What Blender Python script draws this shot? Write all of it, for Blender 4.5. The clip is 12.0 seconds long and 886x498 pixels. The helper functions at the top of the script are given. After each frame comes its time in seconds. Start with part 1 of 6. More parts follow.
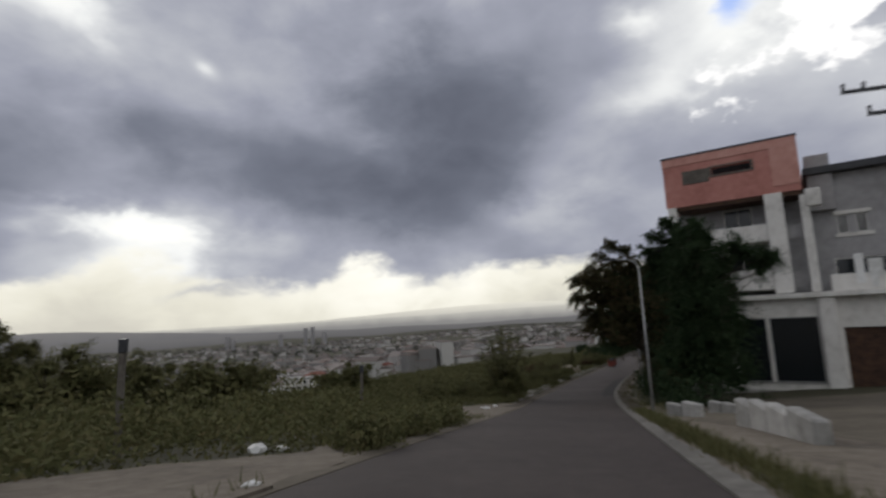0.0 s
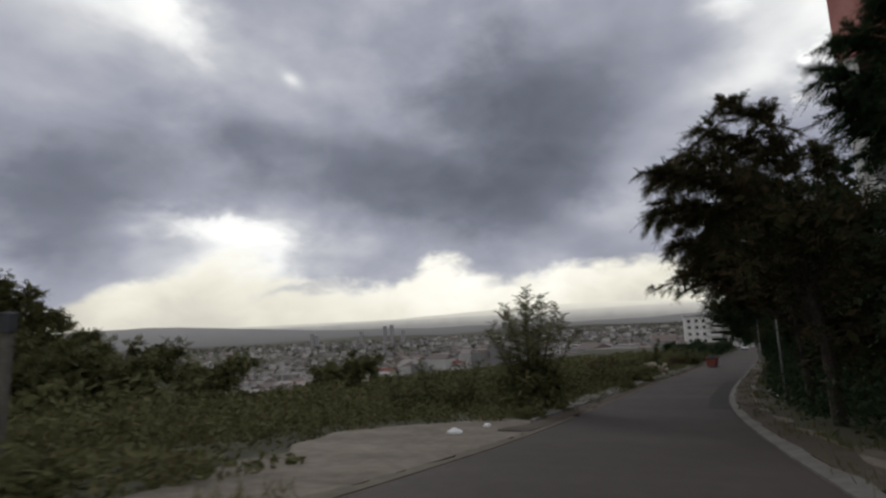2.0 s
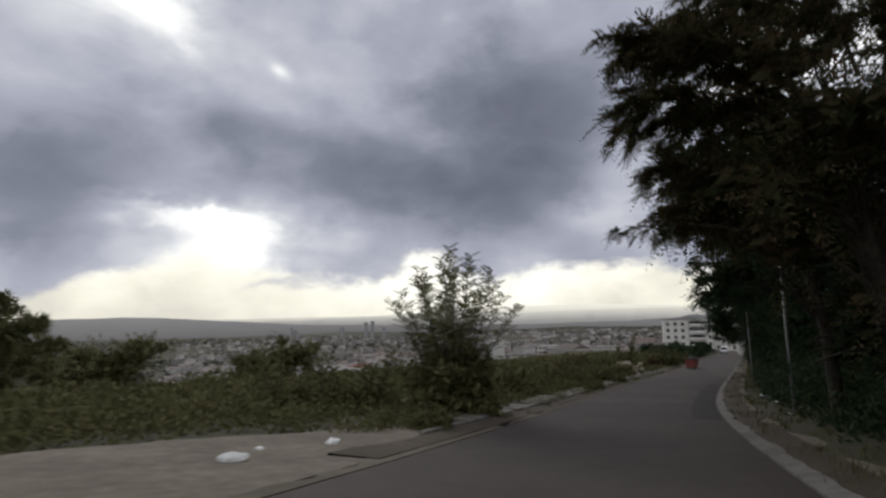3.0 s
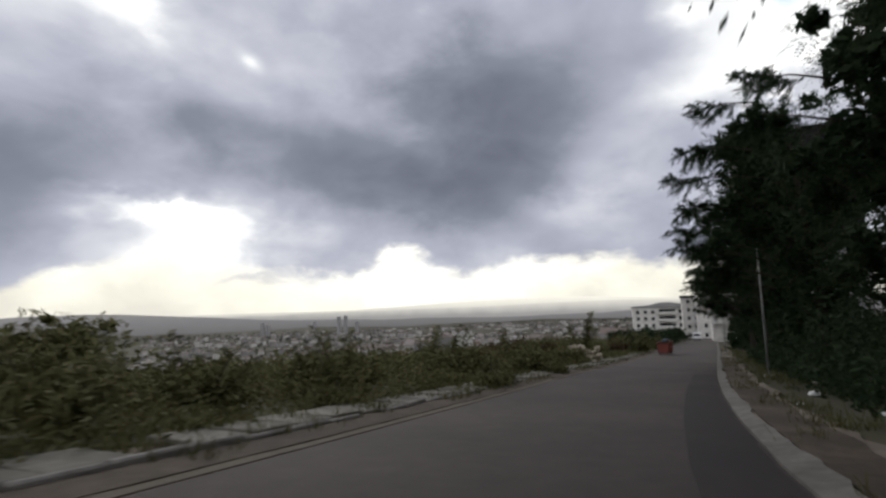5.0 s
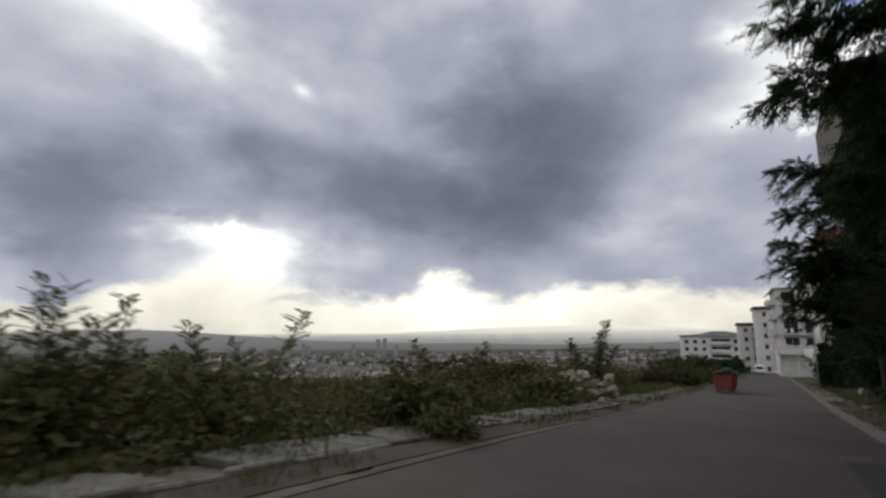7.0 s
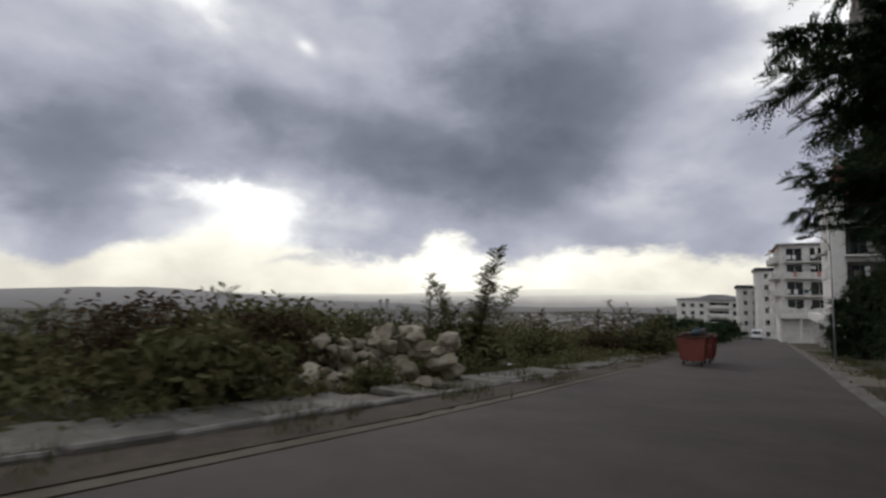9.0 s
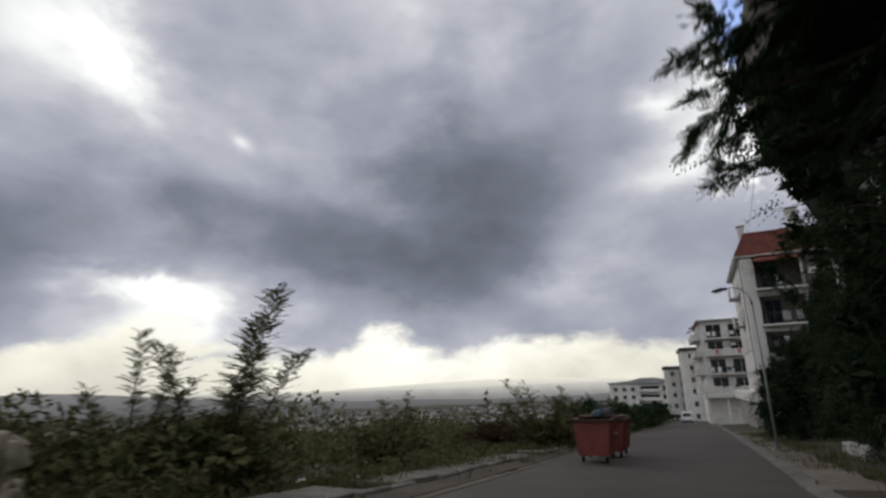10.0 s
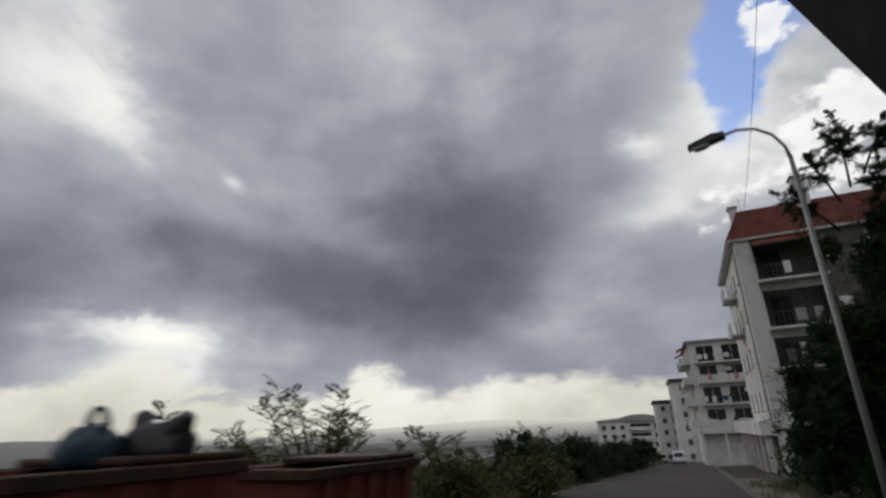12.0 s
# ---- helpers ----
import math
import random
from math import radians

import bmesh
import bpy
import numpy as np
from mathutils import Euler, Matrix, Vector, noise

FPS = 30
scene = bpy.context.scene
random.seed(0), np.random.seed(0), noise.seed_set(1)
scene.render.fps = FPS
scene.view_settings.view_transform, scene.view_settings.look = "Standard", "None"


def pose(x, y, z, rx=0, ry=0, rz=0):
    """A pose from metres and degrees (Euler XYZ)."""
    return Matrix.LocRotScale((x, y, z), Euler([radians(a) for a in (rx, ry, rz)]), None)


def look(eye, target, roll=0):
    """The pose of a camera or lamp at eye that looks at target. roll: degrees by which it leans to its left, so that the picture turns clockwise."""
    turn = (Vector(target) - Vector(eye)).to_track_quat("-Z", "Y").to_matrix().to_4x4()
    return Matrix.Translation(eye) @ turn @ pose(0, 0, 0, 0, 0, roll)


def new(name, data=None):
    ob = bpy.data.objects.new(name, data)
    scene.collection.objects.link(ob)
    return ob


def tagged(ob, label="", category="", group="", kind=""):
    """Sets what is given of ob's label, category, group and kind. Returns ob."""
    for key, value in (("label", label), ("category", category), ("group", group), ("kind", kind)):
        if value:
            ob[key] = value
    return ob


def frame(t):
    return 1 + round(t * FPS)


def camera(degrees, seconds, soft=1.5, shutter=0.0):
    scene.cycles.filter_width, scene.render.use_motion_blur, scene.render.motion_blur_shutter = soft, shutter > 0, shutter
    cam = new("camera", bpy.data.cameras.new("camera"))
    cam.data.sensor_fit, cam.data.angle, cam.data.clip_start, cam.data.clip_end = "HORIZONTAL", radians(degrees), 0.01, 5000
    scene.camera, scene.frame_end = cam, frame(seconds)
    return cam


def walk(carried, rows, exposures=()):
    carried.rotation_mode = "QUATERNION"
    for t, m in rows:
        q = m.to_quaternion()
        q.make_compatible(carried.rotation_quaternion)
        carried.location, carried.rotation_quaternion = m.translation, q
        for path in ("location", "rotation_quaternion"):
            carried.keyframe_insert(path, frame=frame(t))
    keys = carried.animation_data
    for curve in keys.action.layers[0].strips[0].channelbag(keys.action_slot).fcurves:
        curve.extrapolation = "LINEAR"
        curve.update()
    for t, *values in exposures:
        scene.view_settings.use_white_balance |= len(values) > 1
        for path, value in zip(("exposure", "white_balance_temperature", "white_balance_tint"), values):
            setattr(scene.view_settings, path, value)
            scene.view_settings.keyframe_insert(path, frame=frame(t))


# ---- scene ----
# ---- camera ----
cam = camera(80.57, 12.0, soft=2.5, shutter=0.3)
walk(cam, [
    (0.0, pose(0.00, -0.00, 1.24, 97.30, 3.16, 14.28)),
    (0.5, pose(-0.14, 5.01, 0.57, 97.83, 3.75, 21.97)),
    (1.0, pose(-0.22, 9.81, -0.09, 97.77, 3.57, 22.55)),
    (1.5, pose(-0.18, 14.32, -0.74, 97.63, 2.69, 22.81)),
    (2.0, pose(-0.11, 18.52, -1.34, 97.67, 2.63, 22.77)),
    (2.5, pose(-0.02, 22.46, -1.92, 97.52, 2.35, 22.84)),
    (3.0, pose(0.06, 26.22, -2.46, 97.41, 1.04, 20.84)),
    (3.5, pose(0.14, 30.01, -3.01, 97.31, 1.38, 18.10)),
    (5.5, pose(1.14, 47.55, -4.90, 96.63, 1.63, 18.17)),
    (6.0, pose(1.28, 51.83, -5.25, 96.52, 0.94, 19.18)),
    (6.5, pose(1.48, 55.96, -5.53, 96.85, 4.85, 22.84)),
    (7.0, pose(1.74, 59.92, -5.84, 99.45, -0.06, 22.55)),
    (9.0, pose(4.02, 73.47, -6.70, 95.30, -0.94, 22.90)),
    (9.5, pose(4.73, 77.10, -6.92, 100.10, -0.02, 21.95)),
    (10.0, pose(5.36, 80.73, -7.21, 105.24, 1.31, 16.27)),
    (10.5, pose(5.95, 84.50, -7.38, 105.87, 1.05, 16.17)),
    (11.0, pose(6.62, 88.19, -7.63, 106.62, 1.25, 16.05)),
    (11.5, pose(7.31, 91.92, -7.83, 107.87, 1.51, 15.72)),
    (12.0, pose(8.02, 95.60, -7.98, 109.43, 1.96, 15.41)),
], [(0.0, 0.02), (1.5, 0.02), (2.5, 0.12), (3.5, 0.36), (5.5, 0.42), (6.0, 0.35), (6.5, 0.3), (7.0, 0.24), (9.0, 0.26), (9.5, 0.22), (10.0, 0.12), (11.0, 0.0), (12.0, -0.2)])

# ---- world: broken grey cloud over a bright horizon ----
SKY_POWER = 1.0
world = bpy.data.worlds.new("cloudy_sky")
scene.world = world
world.use_nodes = True
wt = world.node_tree
wt.nodes.clear()


def link_in(tree, sock, value):
    if isinstance(value, (int, float)):
        sock.default_value = value
    elif isinstance(value, tuple):
        sock.default_value = value
    else:
        tree.links.new(value, sock)


def math_node(tree, op, a, b=0.0, c=0.0):
    n = tree.nodes.new("ShaderNodeMath")
    n.operation = op
    link_in(tree, n.inputs[0], a)
    link_in(tree, n.inputs[1], b)
    link_in(tree, n.inputs[2], c)
    return n.outputs[0]


def smooth_step(tree, v, lo, hi):
    n = tree.nodes.new("ShaderNodeMapRange")
    n.interpolation_type = "SMOOTHSTEP"
    link_in(tree, n.inputs["Value"], v)
    link_in(tree, n.inputs["From Min"], lo)
    link_in(tree, n.inputs["From Max"], hi)
    return n.outputs[0]


def noise_node(tree, vec, scale, detail=4.0, rough=0.55, distort=0.0):
    n = tree.nodes.new("ShaderNodeTexNoise")
    link_in(tree, n.inputs["Vector"], vec)
    n.inputs["Scale"].default_value = scale
    n.inputs["Detail"].default_value = detail
    n.inputs["Roughness"].default_value = rough
    n.inputs["Distortion"].default_value = distort
    return n


def mix_colour(tree, fac, a, b):
    n = tree.nodes.new("ShaderNodeMix")
    n.data_type = "RGBA"
    link_in(tree, n.inputs[0], fac)
    link_in(tree, n.inputs[6], a)
    link_in(tree, n.inputs[7], b)
    return n.outputs[2]


def ramp(tree, fac, stops):
    n = tree.nodes.new("ShaderNodeValToRGB")
    link_in(tree, n.inputs[0], fac)
    e = n.color_ramp.elements
    while len(e) < len(stops):
        e.new(0.5)
    for k, (p, col) in zip(e, stops):
        k.position = p
        k.color = (*col, 1.0) if len(col) == 3 else col
    return n.outputs[0]


def build_sky(tree):
    geo = tree.nodes.new("ShaderNodeTexCoord")
    sep = tree.nodes.new("ShaderNodeSeparateXYZ")
    tree.links.new(geo.outputs["Generated"], sep.inputs[0])
    dx, dy, dz = sep.outputs

    def m(op, a, b=0.0, c=0.0):
        return math_node(tree, op, a, b, c)

    az0 = m("MULTIPLY", m("ARCTAN2", m("MULTIPLY", dx, -1.0), dy), 57.2958)
    el0 = m("MULTIPLY", m("ARCSINE", dz), 57.2958)
    # banks of cloud, wider than they are high
    stretch = tree.nodes.new("ShaderNodeVectorMath")
    stretch.operation = "MULTIPLY"
    tree.links.new(geo.outputs["Generated"], stretch.inputs[0])
    stretch.inputs[1].default_value = (1.0, 1.0, 1.7)
    banks = stretch.outputs[0]
    big = noise_node(tree, banks, 3.4, 2.6, 0.46, 0.1)
    fine = noise_node(tree, banks, 8.0, 4.0, 0.52, 0.2)
    wisp = noise_node(tree, banks, 20.0, 4.0, 0.55, 0.2)
    # ragged edges: shift the angles by noise
    sepn = tree.nodes.new("ShaderNodeSeparateColor")
    tree.links.new(fine.outputs["Color"], sepn.inputs[0])
    az = m("ADD", az0, m("MULTIPLY", m("SUBTRACT", sepn.outputs[0], 0.5), 11.0))
    el = m("ADD", el0, m("MULTIPLY", m("SUBTRACT", sepn.outputs[1], 0.5), 6.5))

    def blob(a, e, sa, se, amp, tilt=0.0):
        small = sa < 2.5
        da = m("SUBTRACT", az0 if small else az, a)
        de = m("SUBTRACT", m("SUBTRACT", el0 if small else el, e), m("MULTIPLY", da, tilt))
        q = m("ADD", m("POWER", m("DIVIDE", da, sa), 2.0), m("POWER", m("DIVIDE", de, se), 2.0))
        return m("MULTIPLY", m("EXPONENT", m("MULTIPLY", q, -1.0)), amp)

    # brightness of the cloud sheet
    b = m("ADD", 0.47, m("MULTIPLY", m("SUBTRACT", big.outputs["Fac"], 0.5), 0.55))
    b = m("ADD", b, m("MULTIPLY", m("SUBTRACT", fine.outputs["Fac"], 0.5), 0.22))
    b = m("ADD", b, m("MULTIPLY", m("SUBTRACT", wisp.outputs["Fac"], 0.5), 0.06))
    # thinner, brighter cloud behind and to the right
    b = m("ADD", b, m("MULTIPLY", smooth_step(tree, m("SUBTRACT", m("MULTIPLY", dx, 0.6), dy), -0.35, 0.6), 0.2))
    for a, e, sa, se, amp, tilt in DARK_MASSES + LIGHT_MASSES:
        b = m("ADD", b, blob(a, e, sa, se, amp, tilt))
    # clear bright strip under the cloud base
    base = m("ADD", 3.9, 0.0)
    for a, sa, amp in CLOUD_BASE:
        base = m("ADD", base, m("MULTIPLY", m("EXPONENT", m("MULTIPLY", m("POWER", m("DIVIDE", m("SUBTRACT", az0, a), sa), 2.0), -1.0)), amp))
    el_b = m("ADD", el0, m("ADD", m("MULTIPLY", m("SUBTRACT", sepn.outputs[1], 0.5), 5.5), m("MULTIPLY", m("SUBTRACT", wisp.outputs["Fac"], 0.5), 3.0)))
    under = smooth_step(tree, m("SUBTRACT", base, el_b), -0.9, 1.1)
    ahead = smooth_step(tree, dy, -0.25, 0.45)
    under = m("MULTIPLY", under, ahead)
    # thin bars of cloud across the bright strip
    bars = m("ADD", m("ADD", blob(37.3, 3.7, 4.2, 0.55, 0.62), blob(16.0, 3.9, 2.6, 0.4, 0.4)), blob(41.0, 5.6, 2.4, 0.4, 0.35))
    under = m("MULTIPLY", under, m("SUBTRACT", 1.0, bars))
    cloud = ramp(tree, b, [(0.0, (0.105, 0.115, 0.15)), (0.25, (0.185, 0.20, 0.25)), (0.45, (0.34, 0.355, 0.425)), (0.62, (0.545, 0.56, 0.60)), (0.8, (0.92, 0.93, 0.92)), (1.0, (1.15, 1.13, 1.05))])
    lit = m("ADD", m("MULTIPLY", m("SUBTRACT", fine.outputs["Fac"], 0.5), 1.1), m("MULTIPLY", el0, 0.075))
    lit = m("ADD", lit, m("MULTIPLY", m("ADD", blob(20.0, 3.0, 16.0, 5.0, 1.0), blob(46.0, 9.5, 7.0, 2.2, 0.3)), 0.6))
    glow = ramp(tree, lit, [(0.0, (0.64, 0.615, 0.54)), (0.3, (0.79, 0.765, 0.66)), (0.6, (0.93, 0.905, 0.80)), (1.0, (1.06, 1.04, 0.95))])
    col = mix_colour(tree, under, cloud, glow)
    # a gap of blue sky
    sky = tree.nodes.new("ShaderNodeTexSky")
    sky.sky_type = "NISHITA"
    sky.sun_disc = False
    sky.sun_elevation = radians(26)
    sky.sun_rotation = radians(-41)
    blue = tree.nodes.new("ShaderNodeVectorMath")
    blue.operation = "MULTIPLY"
    tree.links.new(sky.outputs[0], blue.inputs[0])
    blue.inputs[1].default_value = (0.215, 0.205, 0.235)
    gap = m("ADD", blob(-18.8, 32.0, 4.6, 6.6, 1.0, -0.2), blob(-27.0, 37.0, 7.0, 4.5, 0.8, 0.0))
    gap = smooth_step(tree, gap, 0.35, 0.75)
    col = mix_colour(tree, gap, col, blue.outputs[0])
    # sunlit cumulus heads against the gap
    puff = m("ADD", fine.outputs["Fac"], m("MULTIPLY", m("SUBTRACT", wisp.outputs["Fac"], 0.5), 0.35))
    puff = m("ADD", puff, m("ADD", m("ADD", blob(-27.5, 25.0, 7.0, 4.5, 0.34), blob(-14.5, 22.2, 3.6, 2.4, 0.2)), blob(-22.8, 35.2, 2.6, 2.4, 0.36)))
    puff = m("MULTIPLY", m("MULTIPLY", smooth_step(tree, puff, 0.66, 0.78), smooth_step(tree, m("MULTIPLY", az0, -1.0), 9.0, 14.0)), m("ADD", 0.5, m("MULTIPLY", wisp.outputs["Fac"], 0.7)))
    col = mix_colour(tree, puff, col, (1.12, 1.11, 1.10, 1.0))
    bg = tree.nodes.new("ShaderNodeBackground")
    tree.links.new(col, bg.inputs[0])
    bg.inputs[1].default_value = SKY_POWER
    out = tree.nodes.new("ShaderNodeOutputWorld")
    tree.links.new(bg.outputs[0], out.inputs[0])


# azimuth to the left of +y, elevation, widths, brightness, tilt
DARK_MASSES = [
    (12.0, 21.5, 10.0, 8.0, -0.42, 0.0),
    (6.0, 19.0, 5.0, 4.0, -0.12, 0.0),
    (22.0, 12.5, 11.0, 3.8, -0.24, 0.0),
    (33.0, 18.0, 12.0, 4.0, -0.14, 0.0),
    (62.0, 13.0, 9.0, 4.0, -0.24, 0.0),
    (60.0, 8.0, 4.5, 3.0, -0.2, 0.0),
    (44.0, 19.0, 9.0, 2.2, -0.10, 0.0),
    (36.0, 15.0, 7.0, 2.2, -0.08, 0.0),
    (-6.0, 14.0, 6.0, 4.0, -0.08, 0.0),
    (14.0, 14.5, 9.0, 4.0, -0.07, 0.0),
    (48.0, 24.0, 8.0, 3.0, -0.08, 0.3),
]
LIGHT_MASSES = [
    (44.5, 9.9, 6.0, 1.5, 0.42, 0.1),
    (50.0, 11.2, 4.0, 1.0, 0.18, 0.0),
    (45.0, 6.5, 7.5, 3.0, 0.34, 0.0),
    (22.0, 34.0, 9.0, 6.0, 0.05, 0.0),
    (38.6, 25.4, 1.2, 0.75, 0.22, 0.35),
    (58.0, 31.0, 9.0, 6.5, 0.26, 0.3),
    (51.0, 31.0, 4.5, 4.0, 0.2, 0.5),
    (36.0, 34.0, 9.0, 5.0, 0.08, 0.0),
    (4.0, 10.8, 6.0, 2.2, 0.15, 0.2),
    (-8.0, 27.5, 3.2, 1.8, 0.26, 0.3),
    (-17.0, 28.0, 7.0, 6.0, 0.40, 0.0),
    (-10.0, 21.5, 5.0, 3.0, 0.22, 0.0),
    (-30.0, 22.0, 14.0, 10.0, 0.08, 0.0),
    (16.0, 41.0, 26.0, 6.0, 0.17, 0.0),
]
CLOUD_BASE = [(22.5, 4.5, 2.9), (46.0, 8.0, 3.2), (6.0, 6.5, 1.8), (61.0, 8.0, -1.0)]
build_sky(wt)

sun = new("sun", bpy.data.lights.new("sun", "SUN"))
sun.data.energy = 0.7
sun.data.angle = radians(16)
sun.data.color = (1.0, 0.95, 0.86)
sun.matrix_world = look((-48, 56, 34), (0, 0, 0))

# ---- road line: edges, height ----
ROAD_Y = np.array([-40, -20, 0, 10, 20, 30, 40, 50, 60, 70, 80, 90, 100, 110, 140, 180, 230, 300.0])
ROAD_Z = np.array([5.5, 2.75, 0, -1.37, -2.81, -4.24, -5.43, -6.36, -7.09, -7.72, -8.39, -8.96, -9.44, -9.94, -11.42, -13.39, -15.84, -19.0])
LEFT_X = np.array([-3.9, -3.9, -3.8, -3.9, -3.95, -3.85, -3.75, -3.2, -2.15, -0.95, 0.9, 2.4, 4.1, 5.4, 9.8, 16.2, 24.0, 20.0])
RIGHT_X = np.array([1.5, 1.5, 1.5, 1.5, 1.7, 1.9, 2.1, 2.5, 3.6, 5.1, 6.7, 8.3, 10.0, 11.6, 16.4, 22.8, 30.8, 27.0])


def smooth_interp(y, table):
    y = np.asarray(y, float)
    return (np.interp(y - 4, ROAD_Y, table) + np.interp(y, ROAD_Y, table) * 2 + np.interp(y + 4, ROAD_Y, table)) / 4


def road_z(y):
    return smooth_interp(y, ROAD_Z)


def road_left(y):
    return smooth_interp(y, LEFT_X)


def road_right(y):
    return smooth_interp(y, RIGHT_X)


def hill_noise(x, y, s):
    return np.array([noise.noise((a / s, b / s, 3.7)) for a, b in zip(np.ravel(x), np.ravel(y))]).reshape(np.shape(x))


def ground_z(x, y):
    """Height of the earth: level beside the road, falling to the valley on the left, banked on the right."""
    x, y = np.asarray(x, float), np.asarray(y, float)
    z = road_z(np.clip(y, -40, 300))
    out_l = np.maximum(road_left(np.clip(y, -40, 300)) - x, 0)
    out_r = np.maximum(x - road_right(np.clip(y, -40, 300)), 0)
    z = z - 0.06 - 0.05 * np.minimum(out_l, 6)
    far = np.maximum(out_l - 6.5, 0)
    drop_side = np.where(far < 60, 0.075 * far, 4.5 + 95 * (1 - np.exp(-(np.maximum(far, 60) - 60) / 380.0)))
    drop_ahead = 75 * (1 - np.exp(-np.maximum(y - 335, 0) / 260.0))
    z = z - np.maximum(drop_side, drop_ahead)
    z = z + 36.0 * np.exp(-((x + 186) / 42.0) ** 2 - ((y - 104) / 40.0) ** 2)
    z = z + 0.02 * np.minimum(out_r, 4) + 0.05 * np.maximum(np.minimum(out_r, 40) - 4, 0)
    return z

# ---- materials ----


def make_mat(name, stops, scale=6.0, rough=0.85, bump=0.25, bump_scale=60.0, metal=0.0, big=0.35, detail=6.0, coords="Object", rand=0.0, spec=0.3):
    """A surface of two noises: wide patches and fine grain, with a fine relief."""
    mat = bpy.data.materials.new(name)
    mat.use_nodes = True
    t = mat.node_tree
    bsdf = t.nodes["Principled BSDF"]
    tc = t.nodes.new("ShaderNodeTexCoord")
    v = tc.outputs[coords]
    n1 = noise_node(t, v, big, 3.0, 0.6)
    n2 = noise_node(t, v, scale, detail, 0.62, 0.2)
    f = math_node(t, "ADD", math_node(t, "MULTIPLY", n1.outputs["Fac"], 0.55), math_node(t, "MULTIPLY", n2.outputs["Fac"], 0.45))
    if rand:
        oi = t.nodes.new("ShaderNodeObjectInfo")
        gi = t.nodes.new("ShaderNodeNewGeometry")
        r = math_node(t, "FRACT", math_node(t, "ADD", oi.outputs["Random"], gi.outputs["Random Per Island"]))
        f = math_node(t, "ADD", f, math_node(t, "MULTIPLY", math_node(t, "SUBTRACT", r, 0.5), rand))
    n = len(stops)
    cols = [(0.3 + 0.4 * i / max(n - 1, 1), c) for i, c in enumerate(stops)]
    t.links.new(ramp(t, f, cols), bsdf.inputs["Base Color"])
    bsdf.inputs["Roughness"].default_value = rough
    bsdf.inputs["Metallic"].default_value = metal
    bsdf.inputs["Specular IOR Level"].default_value = spec
    if bump:
        n3 = noise_node(t, v, bump_scale, 4.0, 0.6)
        bp = t.nodes.new("ShaderNodeBump")
        bp.inputs["Strength"].default_value = bump
        bp.inputs["Distance"].default_value = 0.02
        t.links.new(n3.outputs["Fac"], bp.inputs["Height"])
        t.links.new(bp.outputs[0], bsdf.inputs["Normal"])
    return mat


M_ASPHALT = make_mat("asphalt", [(0.033, 0.0255, 0.0242), (0.049, 0.039, 0.036), (0.069, 0.056, 0.051)], 3.0, 0.82, 0.5, 90.0, big=0.25, spec=0.25)


def lighten_lower_road(mat):
    """Lighter tone painted into the lower stretch of the road, for brighter light there."""
    t = mat.node_tree
    bsdf = t.nodes["Principled BSDF"]
    src_link = bsdf.inputs["Base Color"].links[0].from_socket
    tc = t.nodes.new("ShaderNodeTexCoord")
    sep = t.nodes.new("ShaderNodeSeparateXYZ")
    t.links.new(tc.outputs["Object"], sep.inputs[0])
    n1 = noise_node(t, tc.outputs["Object"], 0.5, 4.0, 0.6)
    f = smooth_step(t, math_node(t, "ADD", sep.outputs[1], math_node(t, "MULTIPLY", n1.outputs["Fac"], 22.0)), 78.0, 106.0)
    f = math_node(t, "MULTIPLY", f, math_node(t, "ADD", 0.08, math_node(t, "MULTIPLY", n1.outputs["Fac"], 0.4)))
    t.links.new(mix_colour(t, f, src_link, (0.13, 0.108, 0.097, 1.0)), bsdf.inputs["Base Color"])


lighten_lower_road(M_ASPHALT)
M_GRAVEL = make_mat("pale_dust", [(0.085, 0.07, 0.053), (0.15, 0.126, 0.099), (0.225, 0.196, 0.16)], 4.0, 0.95, 0.8, 30.0, big=0.5)
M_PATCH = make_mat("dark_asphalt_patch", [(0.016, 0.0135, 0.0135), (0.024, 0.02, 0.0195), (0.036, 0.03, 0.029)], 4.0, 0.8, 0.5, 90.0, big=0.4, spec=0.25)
M_DIRT = make_mat("brown_dirt", [(0.03, 0.023, 0.016), (0.055, 0.042, 0.03), (0.10, 0.08, 0.06)], 5.0, 0.95, 0.8, 25.0, big=0.6)
M_SLAB = make_mat("dusty_slab", [(0.07, 0.067, 0.055), (0.13, 0.123, 0.102), (0.215, 0.20, 0.172)], 4.0, 0.92, 0.5, 30.0, big=0.5, rand=0.15)
M_YARD = make_mat("trodden_earth", [(0.055, 0.046, 0.032), (0.10, 0.084, 0.063), (0.15, 0.13, 0.10)], 3.0, 0.95, 0.6, 25.0, big=0.3)
M_EARTH = make_mat("hill_earth", [(0.028, 0.029, 0.015), (0.046, 0.043, 0.023), (0.075, 0.065, 0.038)], 1.5, 0.95, 0.6, 12.0, big=0.06)
M_CONCRETE = make_mat("weathered_concrete", [(0.16, 0.155, 0.145), (0.28, 0.275, 0.26), (0.40, 0.39, 0.37)], 5.0, 0.9, 0.4, 40.0, big=0.7, rand=0.25)
M_KERB = make_mat("dusty_kerb", [(0.085, 0.079, 0.07), (0.15, 0.141, 0.127), (0.24, 0.227, 0.208)], 5.0, 0.92, 0.5, 35.0, big=0.7, rand=0.2)
M_STONE = make_mat("pale_rock", [(0.15, 0.128, 0.09), (0.265, 0.233, 0.175), (0.39, 0.35, 0.275)], 4.0, 0.95, 0.7, 9.0, big=2.2, rand=0.25)
